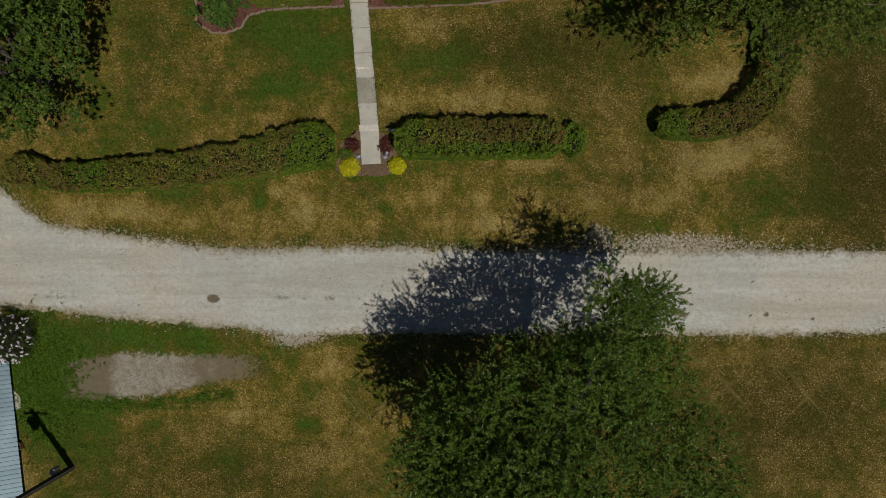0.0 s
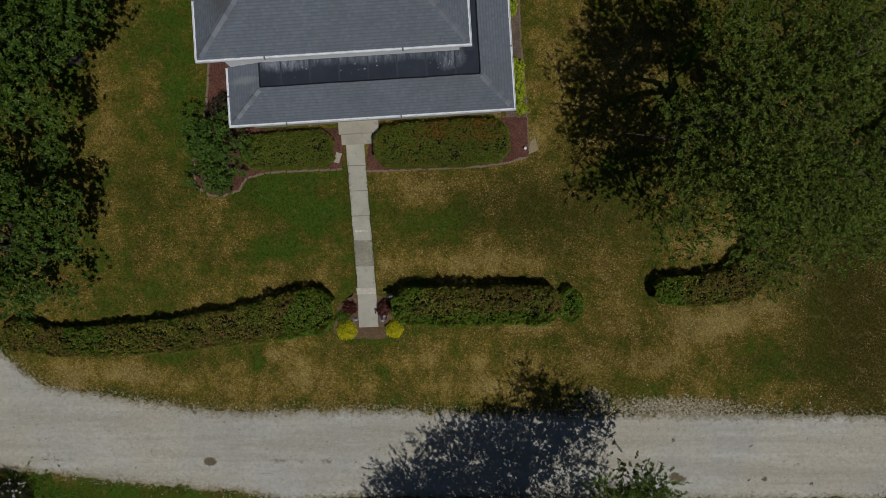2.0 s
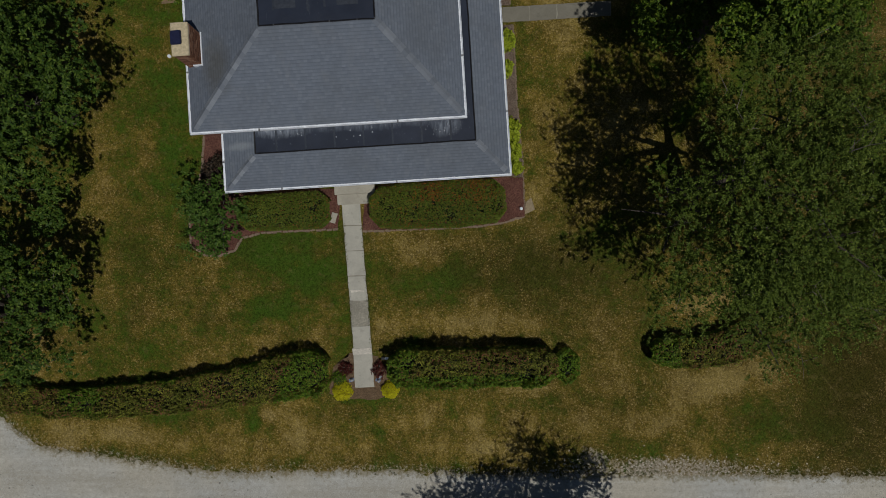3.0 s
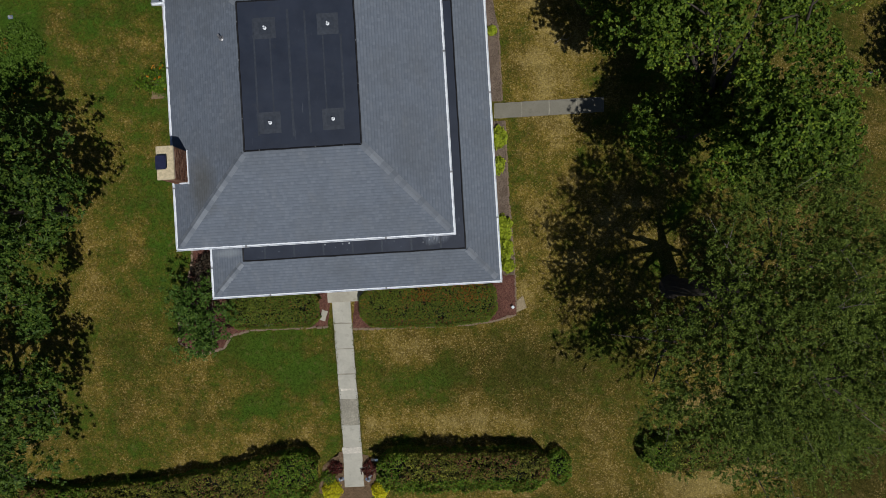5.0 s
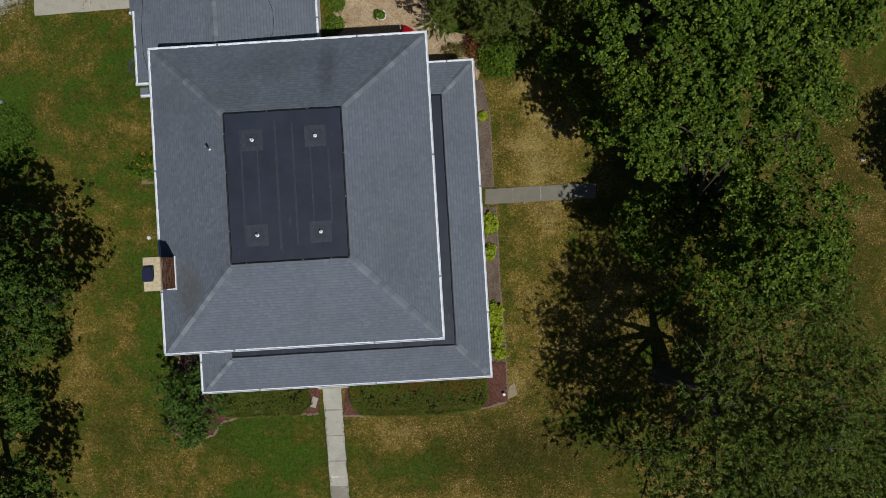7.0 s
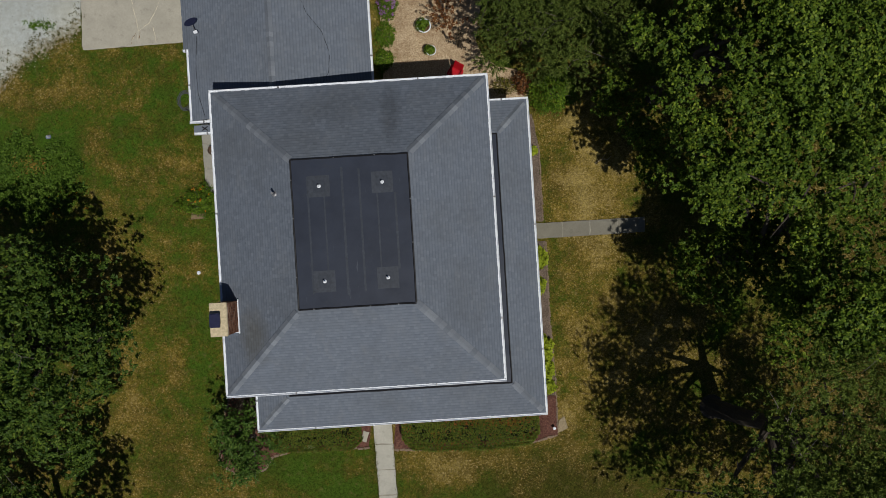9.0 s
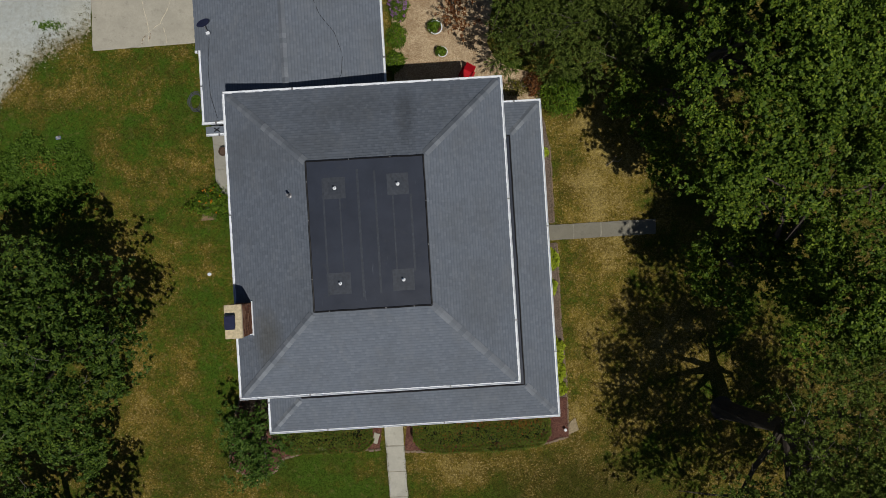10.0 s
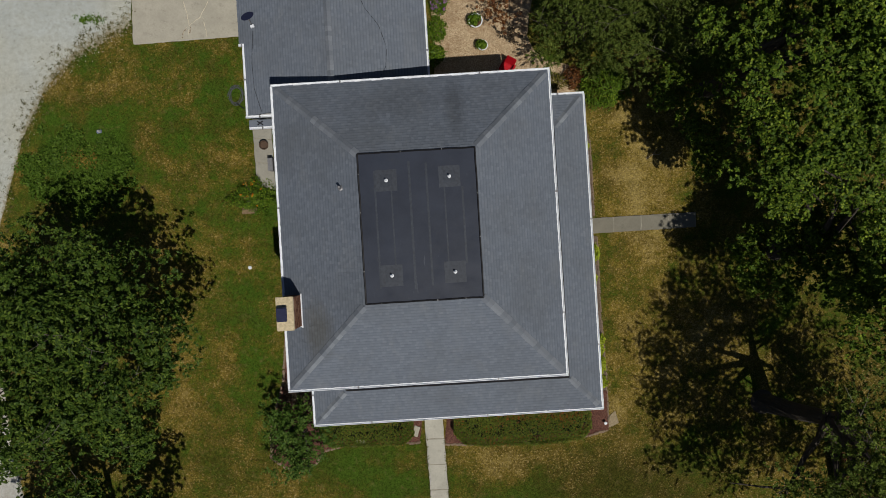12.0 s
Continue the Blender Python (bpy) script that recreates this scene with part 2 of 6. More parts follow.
def make_mulch(name, a, b, dark):
    n = Nodes(name)
    c = n.mix(n.ramp(n.noise(13, 4, 0.75), (0.38, 0.0), (0.62, 1.0)), a, b)
    c = n.mix(n.ramp(n.noise(24, 3, 0.7), (0.36, 0.8), (0.5, 0.0)), c, dark)
    c = n.mix(n.ramp(n.noise(1.2, 4), (0.42, 0.0), (0.7, 0.5)), c, dark)
    return n.done(c, 0.95, n.voronoi(30), 0.9, 0.04, spec=0.1)


def make_siding():
    n = Nodes("white_siding")
    c = n.mix(n.ramp(n.noise(1.5, 4), (0.4, 0.0), (0.75, 0.35)), (0.78, 0.79, 0.80), (0.6, 0.6, 0.58))
    return n.done(c, 0.5)


def make_brick():
    n = Nodes("brown_brick")
    c = n.ramp(n.island(), (0.0, (0.11, 0.045, 0.025)), (0.6, (0.22, 0.10, 0.055)), (1.0, (0.33, 0.19, 0.12)))
    return n.done(c, 0.9, n.noise(60, 4), 0.4)


def make_bark():
    n = Nodes("grey_bark")
    c = n.mix(n.noise(14, 5, 0.7, stretch=(1, 1, 0.25)), (0.026, 0.020, 0.015), (0.105, 0.088, 0.07))
    return n.done(c, 0.95, n.noise(22, 4, stretch=(1, 1, 0.2)), 0.9, 0.03)


def make_tin():
    n = Nodes("weathered_metal_roof")
    c = n.mix(n.ramp(n.noise(0.8, 5), (0.35, 0.0), (0.7, 1.0)), (0.15, 0.215, 0.25), (0.22, 0.30, 0.335))
    c = n.mix(n.ramp(n.noise(5, 5, stretch=(0.2, 1, 1)), (0.55, 0.0), (0.75, 0.35)), c, (0.18, 0.14, 0.10))
    return n.done(c, 0.45, n.noise(30, 3), 0.08, metal=0.35)


GRASS = make_grass()
GRAVEL = make_gravel()
STONE = plain("limestone_chip", (0.58, 0.53, 0.44), 0.9, grain=20)
SHINGLE, MEMBRANE, SIDING, BRICK, BARK, TIN = make_shingle(), make_membrane(), make_siding(), make_brick(), make_bark(), make_tin()
PATCH = plain("membrane_patch", (0.046, 0.054, 0.070), 0.55, grain=9, vary=0.25)
SEAM = plain("membrane_seam", (0.040, 0.048, 0.064), 0.5, grain=9, vary=0.25)
TRIM = plain("black_trim", (0.012, 0.012, 0.014), 0.5, grain=12)
WHITE = plain("white_paint", (0.78, 0.81, 0.85), 0.4, grain=8, vary=0.06)
CONCRETE = concrete("worn_concrete", (0.55, 0.53, 0.45))
CREAM = concrete("cream_concrete", (0.50, 0.47, 0.385))
OLD_CONCRETE = concrete("grey_concrete", (0.25, 0.235, 0.185))
MULCH = make_mulch("red_brown_mulch", (0.13, 0.055, 0.042), (0.23, 0.115, 0.085), (0.045, 0.02, 0.015))
CHIPS = make_mulch("tan_wood_chips", (0.44, 0.31, 0.18), (0.74, 0.60, 0.40), (0.22, 0.13, 0.065))
EDGING = plain("pink_brown_edging", (0.26, 0.19, 0.135), 0.95, grain=14, vary=0.4)
LIMESTONE = plain("chimney_cap_stone", (0.57, 0.48, 0.31), 0.85, grain=9, vary=0.25)
NAVY = plain("dark_blue_metal", (0.024, 0.028, 0.068), 0.4, metal=0.2, grain=9)
RED = plain("red_plastic", (0.42, 0.008, 0.016), 0.4, grain=12)
GREY = plain("grey_metal", (0.28, 0.28, 0.29), 0.45, metal=0.6, grain=15)
POLE_WOOD = plain("creosoted_wood", (0.055, 0.045, 0.035), 0.9, grain=18, vary=0.3)
RUBBER = plain("grey_rubber", (0.075, 0.08, 0.085), 0.6, grain=20)
RUST = plain("weathered_brown_board", (0.20, 0.10, 0.06), 0.9, grain=14, vary=0.3)
JOINT = plain("joint_sand", (0.32, 0.30, 0.24), 0.95, grain=14, vary=0.3)
DIRT = plain("bare_dirt", (0.24, 0.17, 0.10), 0.95, grain=10, vary=0.3)
# Near-black twigs: the shade deep in a hedge is in the colour.
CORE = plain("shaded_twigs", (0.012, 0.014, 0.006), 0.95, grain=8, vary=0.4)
L_OAK = leaf_material("deep_green_leaf", (0.022, 0.054, 0.008), (0.062, 0.112, 0.014), (0.17, 0.235, 0.032), patch=0.5)
L_NARROW = leaf_material("narrow_green_leaf", (0.038, 0.078, 0.009), (0.082, 0.142, 0.014), (0.17, 0.24, 0.034), (0.34, 0.38, 0.20), 0.05, patch=0.5)
L_MAPLE = leaf_material("bright_green_leaf", (0.030, 0.066, 0.007), (0.088, 0.150, 0.014), (0.29, 0.37, 0.036), patch=0.5)
L_FINE = leaf_material("olive_fine_leaf", (0.040, 0.070, 0.010), (0.100, 0.146, 0.019), (0.23, 0.285, 0.046), patch=0.4)
L_JUNIPER = leaf_material("blue_green_needle", (0.048, 0.078, 0.012), (0.100, 0.142, 0.022), (0.23, 0.275, 0.055), patch=0.7)
L_HEDGE = leaf_material("hedge_leaf", (0.040, 0.054, 0.007), (0.130, 0.150, 0.018), (0.34, 0.35, 0.045), (0.22, 0.09, 0.05), 0.30, 0.9)
L_PRIVET = leaf_material("privet_leaf", (0.042, 0.088, 0.007), (0.098, 0.175, 0.012), (0.22, 0.31, 0.024))
L_BED = leaf_material("clipped_shrub_leaf", (0.055, 0.088, 0.010), (0.115, 0.155, 0.018), (0.20, 0.225, 0.03), (0.24, 0.11, 0.03), 0.09, 1.2)
L_RUST = leaf_material("rusty_leaf", (0.17, 0.055, 0.012), (0.32, 0.11, 0.020), (0.46, 0.19, 0.04))
L_GOLD = leaf_material("golden_leaf", (0.40, 0.37, 0.008), (0.62, 0.58, 0.012), (0.78, 0.74, 0.03))
L_LIME = leaf_material("lime_leaf", (0.20, 0.27, 0.014), (0.33, 0.40, 0.025), (0.48, 0.54, 0.05))
L_RED = leaf_material("dark_red_leaf", (0.045, 0.012, 0.010), (0.10, 0.026, 0.02), (0.17, 0.05, 0.035))
L_BRONZE = leaf_material("bronze_leaf", (0.07, 0.024, 0.010), (0.19, 0.075, 0.025), (0.34, 0.16, 0.05))
L_ORANGE = leaf_material("orange_petal", (0.45, 0.13, 0.01), (0.60, 0.22, 0.015), (0.7, 0.35, 0.03))
L_PURPLE = leaf_material("purple_petal", (0.20, 0.08, 0.22), (0.32, 0.16, 0.36), (0.45, 0.28, 0.48))
L_PETAL = leaf_material("pale_petal", (0.55, 0.48, 0.52), (0.70, 0.64, 0.66), (0.82, 0.78, 0.78))
TWIG = plain("bare_twig", (0.16, 0.14, 0.12), 0.95, grain=20)


# ---- mesh tools ----
def mesh_ob(name, verts, faces, material, parent=None, label=""):
    me = bpy.data.meshes.new(name)
    me.from_pydata([tuple(v) for v in verts], [], [tuple(f) for f in faces])
    me.materials.append(material)
    me.validate()
    me.update()
    ob = new(name, me)
    ob.parent = parent
    return tagged(ob, label)


def quads_ob(name, verts, material, parent=None, label=""):
    """Loose quads from an array of shape (n, 4, 3)."""
    k = len(verts)
    me = bpy.data.meshes.new(name)
    me.vertices.add(k * 4)
    me.loops.add(k * 4)
    me.polygons.add(k)
    me.vertices.foreach_set("co", np.asarray(verts, dtype=np.float32).ravel())
    me.loops.foreach_set("vertex_index", np.arange(k * 4, dtype=np.int32))
    me.polygons.foreach_set("loop_start", np.arange(0, k * 4, 4, dtype=np.int32))
    me.polygons.foreach_set("loop_total", np.full(k, 4, dtype=np.int32))
    me.materials.append(material)
    me.update(calc_edges=True)
    me.validate()
    ob = new(name, me)
    ob.parent = parent
    return tagged(ob, label)


def part(name, bm, material, parent=None, label=""):
    me = bpy.data.meshes.new(name)
    bm.to_mesh(me)
    bm.free()
    me.materials.append(material)
    ob = new(name, me)
    ob.parent = parent
    return tagged(ob, label)


def thing(name, x, y, z, label, category, group="", turn=0.0):
    e = new(name)
    e.matrix_world = pose(x, y, z, 0, 0, turn)
    return tagged(e, label, category, group)


def add_box(bm, x0, x1, y0, y1, z0, z1, bevel=0.0):
    g = bmesh.ops.create_cube(bm, size=1, matrix=Matrix.Translation(((x0 + x1) / 2, (y0 + y1) / 2, (z0 + z1) / 2)) @ Matrix.Diagonal((x1 - x0, y1 - y0, z1 - z0, 1)))
    if bevel:
        edges = list({e for v in g["verts"] for e in v.link_edges})
        bmesh.ops.bevel(bm, geom=edges, offset=bevel, segments=2, affect="EDGES")
    return bm


def box(x0, x1, y0, y1, z0, z1, bevel=0.0):
    return add_box(bmesh.new(), x0, x1, y0, y1, z0, z1, bevel)


def add_tube(bm, points, radii, sides=8):
    """A tapered tube along points."""
    rings = []
    pts = [Vector(p) for p in points]
    for i, (p, r) in enumerate(zip(pts, radii)):
        way = (pts[min(i + 1, len(pts) - 1)] - pts[max(i - 1, 0)]).normalized()
        side = way.orthogonal().normalized()
        up = way.cross(side)
        rings.append([bm.verts.new(p + r * (side * math.cos(a) + up * math.sin(a))) for a in (2 * math.pi * k / sides for k in range(sides))])
    for a, b in zip(rings, rings[1:]):
        off = min(range(sides), key=lambda o: (a[0].co - b[o].co).length)
        for k in range(sides):
            bm.faces.new((a[k], a[(k + 1) % sides], b[(k + 1 + off) % sides], b[(k + off) % sides]))
    bm.faces.new(rings[0])
    bm.faces.new(list(reversed(rings[-1])))
    bmesh.ops.recalc_face_normals(bm, faces=bm.faces)
    return bm


def tube(points, radii, sides=8):
    return add_tube(bmesh.new(), points, radii, sides)


def add_lathe(bm, profile, x=0.0, y=0.0, sides=20):
    """A turned solid from (radius, height) pairs, bottom to top."""
    rings = [[bm.verts.new((x + r * math.cos(2 * math.pi * k / sides), y + r * math.sin(2 * math.pi * k / sides), z)) for k in range(sides)] for r, z in profile]
    for a, b in zip(rings, rings[1:]):
        for k in range(sides):
            bm.faces.new((a[k], a[(k + 1) % sides], b[(k + 1) % sides], b[k]))
    bm.faces.new(list(reversed(rings[0])))
    bm.faces.new(rings[-1])
    return bm


def lathe(profile, x=0.0, y=0.0, sides=20):
    return add_lathe(bmesh.new(), profile, x, y, sides)


def fbm(x, y, z=0.0, octaves=4):
    return noise.fractal(Vector((x, y, z)), 0.9, 2.1, octaves)


def unit(v):
    return v / np.maximum(np.linalg.norm(v, axis=1, keepdims=True), 1e-9)


def blades(centres, facing, length, width, rng, spread=0.8):
    """Leaf blades, four corners each, at the centres, turned roughly to face the given ways."""
    k = len(centres)
    nrm = unit(facing + rng.normal(0, spread, (k, 3)))
    a = unit(np.cross(nrm, rng.normal(0, 1, (k, 3))))
    b = np.cross(nrm, a)
    s = rng.uniform(0.6, 1.35, (k, 1))
    ln, wd = length * s / 2, width * s / 2
    droop = nrm * ln * 0.35
    return np.stack([centres - a * ln - droop, centres + b * wd - a * ln * 0.15, centres + a * ln - droop, centres - b * wd - a * ln * 0.15], 1)


def twig_leaves(tips, ways, length, per, leaf, rng, splay=0.7, lift=0.9, flutter=0.45):
    """Leaves set along short twigs: where each twig begins, the way it grows, its length, its leaves."""
    k = len(tips)
    idx = np.repeat(np.arange(k), rng.integers(max(1, int(per * 0.7)), int(per * 1.3) + 2, k))
    m = len(idx)
    w = ways[idx]
    p = tips[idx] + w * rng.uniform(0.05, 1.0, (m, 1)) * length * rng.uniform(0.6, 1.4, k)[idx, None]
    a = unit(w * (1 - splay) + unit(np.cross(w, rng.normal(0, 1, (m, 3)))) * splay + (0, 0, -0.12))
    b = unit(np.cross(unit(w * 0.3 + (0, 0, lift) + rng.normal(0, flutter, (m, 3))), a))
    sc = rng.uniform(0.65, 1.3, (m, 1))
    ln, wd = leaf[0] * sc, leaf[1] * sc / 2
    mid = p + a * ln * 0.5
    return np.stack([p, mid + b * wd, p + a * ln - np.cross(a, b) * ln * 0.18, mid - b * wd], 1)


def crown_tips(boughs, rng, density, gap, shell=(0.75, 1.06), grain=0.9):
    """Where twigs begin on the upper skin of a crown's boughs, and the ways they grow; buried ones left out."""
    tips, ways, own = [], [], []
    boughs = np.array(boughs)
    for i, (x, y, z, rx, ry, rz) in enumerate(boughs):
        k = max(4, int(density * 2.2 * (rx * ry + (rx + ry) * rz)))
        d = unit(rng.normal(0, 1, (k, 3)))
        d[:, 2] = np.where(rng.random(k) < 0.75, np.abs(d[:, 2]), d[:, 2])
        r = rng.uniform(*shell, (k, 1)) * np.where(rng.random((k, 1)) < 0.28, rng.uniform(0.2, 0.85, (k, 1)), 1.0)
        tips.append(d * r * (rx, ry, rz) + (x, y, z))
        ways.append(unit(d * (1, 1, 0.8) + (0, 0, 0.25) + rng.normal(0, 0.28, (k, 3))))
        own.append(np.full(k, i))
    tips, ways, own = np.concatenate(tips), np.concatenate(ways), np.concatenate(own)
    keep = np.ones(len(tips), bool)
    for i, (x, y, z, rx, ry, rz) in enumerate(boughs):
        q = ((tips - (x, y, z)) / (rx, ry, rz))
        keep &= ~((np.einsum("ij,ij->i", q, q) < 0.42) & (own != i) & (rng.random(len(tips)) < 0.3))
    holes = np.array([noise.noise(Vector(p) * grain) + 0.6 * noise.noise(Vector(p) * grain * 2.6) for p in tips])
    keep &= holes > gap - 0.5 + rng.uniform(0, 0.12, len(tips))
    return tips[keep], ways[keep]


def billows(lobes, rng, lump=1.0, thick=1.0):
    """Breaks the big lobes of a crown up into uneven billows."""
    out = []
    for x, y, z, rx, ry, rz in lobes:
        mean = (rx + ry + rz) / 3
        for _ in range(max(6, int(rx * ry * 2.3 * thick))):
            d = rng.normal(0, 1, 3)
            d /= np.linalg.norm(d)
            if rng.random() < 0.65:
                d[2] = abs(d[2])
            f = rng.uniform(0.5, 1.0)
            r = min(1.7, max(0.55, lump * mean * rng.uniform(0.2, 0.46)))
            out.append((x + d[0] * rx * f, y + d[1] * ry * f, max(r + 0.4, z + d[2] * rz * f), r * rng.uniform(0.8, 1.25), r * rng.uniform(0.8, 1.25), r * rng.uniform(0.42, 0.7)))
    return out


def limbs_to(base, fork, ends, r0, rng, parent, sub=3, slim=1.0):
    """A trunk and its limbs, each limb a tapered bent tube with twigs."""
    bx, by = base
    fork = Vector(fork)
    pts = [Vector((bx, by, -0.1)), Vector((bx, by, 0.15)), Vector((bx, by, 0)).lerp(fork, 0.5) + Vector((rng.normal(0, 0.08), rng.normal(0, 0.08), 0)), fork]
    part("trunk", tube(pts, [r0 * 1.6, r0 * 1.15, r0 * 0.92, r0 * 0.75], 12), BARK, parent)
    for e in ends:
        e = Vector(e)
        mid = fork.lerp(e, 0.45) + Vector((rng.normal(0, 0.4), rng.normal(0, 0.4), rng.normal(0.3, 0.3)))
        bm = tube([fork - Vector((0, 0, 0.3)), fork.lerp(mid, 0.5), mid, mid.lerp(e, 0.55) + Vector((rng.normal(0, 0.2), rng.normal(0, 0.2), 0.1)), e], [r0 * 0.55, r0 * 0.45 * slim, r0 * 0.33 * slim, r0 * 0.2 * slim, r0 * 0.06], 8)
        for _ in range(sub):
            s = mid.lerp(e, rng.uniform(0, 0.8))
            t = s + Vector((rng.normal(0, 1.3), rng.normal(0, 1.3), rng.uniform(0.0, 1.2)))
            add_tube(bm, [s, s.lerp(t, 0.5) + Vector((0, 0, 0.15)), t], [r0 * 0.16, r0 * 0.1, r0 * 0.03], 5)
        part("limb", bm, BARK, parent)


def tree(name, base, fork, r0, lobes, leaf, label, seed=1, size=(0.14, 0.07), twig=0.14, per=14, density=7.0, gap=0.14, splay=0.7, lift=0.9, thick=1.0, lump=1.0, grain=0.9, group="", limb_count=8, openings=(), bare=0, sub=3, boughs_to=()):
    rng = np.random.default_rng(seed)
    t = thing(name, base[0], base[1], 0, label, "tree", group)
    inv = np.array((base[0], base[1], 0.0))
    tips, ways = crown_tips(billows(lobes, rng, lump, thick), rng, density, gap, grain=grain)
    for x, y, z, r in openings:
        keep = (np.linalg.norm(tips - (x, y, z), axis=1) > r) | (rng.random(len(tips)) < 0.12)
        tips, ways = tips[keep], ways[keep]
    tips = tips - inv
    high = tips[tips[:, 2] > fork[2] + 1.2]
    ends = np.array(boughs_to) - inv if boughs_to else high[rng.choice(len(high), limb_count, replace=False)]
    limbs_to((0, 0), (fork[0] - base[0], fork[1] - base[1], fork[2]), ends, r0, rng, t, sub, 0.7 if boughs_to else 1.0)
    quads_ob("crown", twig_leaves(tips, ways, twig, per, size, rng, splay, lift), leaf, t)
    if bare:
        bm = bmesh.new()
        for i in rng.choice(len(tips), bare, replace=False):
            p, w = Vector(tips[i]), Vector(ways[i])
            side = Vector((rng.normal(0, 0.5), rng.normal(0, 0.5), 0.1))
            add_tube(bm, [p - w * 0.5, p + w * 0.1 + side * 0.3, p + w * 0.55 + side * 0.7], [0.018, 0.012, 0.004], 4)
            add_tube(bm, [p + w * 0.1 + side * 0.3, p + w * 0.5 - side * 0.2], [0.010, 0.004], 4)
        tagged(part("dead_twig", bm, TWIG, t, "grey leafless twigs"), kind="stuff")
    return t


def shrub(name, x, y, rx, ry, h, leaf, label, category="shrub", count=1200, size=(0.1, 0.06), seed=1, group="", lumps=0.25, flower=None, flowers=0, flower_size=0.09):
    """A rooted shrub: stems, a lumpy leafy head, and flowers if it has any."""
    rng = np.random.default_rng(seed)
    t = thing(name, x, y, 0, label, category, group)
    bm = bmesh.new()
    for _ in range(7):
        a, r = rng.uniform(0, 6.28), rng.uniform(0.3, 0.75)
        add_tube(bm, [(0.04 * math.cos(a), 0.04 * math.sin(a), -0.03), (rx * r * 0.5 * math.cos(a), ry * r * 0.5 * math.sin(a), h * 0.45), (rx * r * math.cos(a), ry * r * math.sin(a), h * 0.8)], [0.025, 0.018, 0.006], 5)
    part("stems", bm, TWIG, t)
    d = unit(rng.normal(0, 1, (count, 3)))
    d[:, 2] = np.abs(d[:, 2])
    wob = np.array([1 + lumps * noise.noise(Vector(v) * 2.2 + Vector((seed * 3.1, 0, 0))) * 1.6 for v in d])
    r = rng.uniform(0.35, 1, count) ** 0.5 * wob
    c = d * r[:, None] * (rx, ry, h)
    c[:, 2] = np.maximum(c[:, 2], 0.03)
    quads_ob("foliage", blades(c, d * 0.7 + (0, 0, 0.5), size[0], size[1], rng, 0.7), leaf, t)
    if flower:
        d = unit(rng.normal(0, 1, (flowers, 3)))
        d[:, 2] = np.abs(d[:, 2]) + 0.25
        c = d * (rx, ry, h) * rng.uniform(0.75, 1.06, (flowers, 1))
        c = np.repeat(c, 5, 0) + rng.normal(0, flower_size * 0.35, (flowers * 5, 3))
        tagged(quads_ob("flowers", blades(c, np.tile((0, 0, 1.0), (len(c), 1)), flower_size, flower_size * 0.7, rng, 0.5), flower, t), kind="stuff")
    return t


def leafy_shrub(name, x, y, lobes, leaf, label, seed=1, size=(0.14, 0.06), twig=0.3, per=14, density=20.0, gap=0.06, splay=0.6):
    """An open, many-stemmed shrub: stems fanning out from the root, leaves in sprays. Lobes are set off from the root."""
    rng = np.random.default_rng(seed)
    t = thing(name, x, y, 0, label, "shrub")
    bm = bmesh.new()
    for lx, ly, lz, rx, ry, rz in lobes:
        for _ in range(3):
            e = Vector((lx + rng.normal(0, rx * 0.4), ly + rng.normal(0, ry * 0.4), lz))
            add_tube(bm, [(rng.normal(0, 0.06), rng.normal(0, 0.06), -0.03), e * 0.5 + Vector((0, 0, 0.2)), e], [0.028, 0.02, 0.006], 5)
    part("stems", bm, TWIG, t)
    boughs = [(lx + rng.normal(0, rx * 0.5), ly + rng.normal(0, ry * 0.5), max(0.3, lz + rng.normal(0, rz * 0.35)), rx * f, ry * f, rz * f) for lx, ly, lz, rx, ry, rz in lobes for f in rng.uniform(0.35, 0.7, 9)]
    tips, ways = crown_tips(boughs, rng, density, gap, grain=1.6)
    low = tips[:, 2] > 0.12
    quads_ob("foliage", twig_leaves(tips[low], ways[low], twig, per, size, rng, splay), leaf, t)
    return t


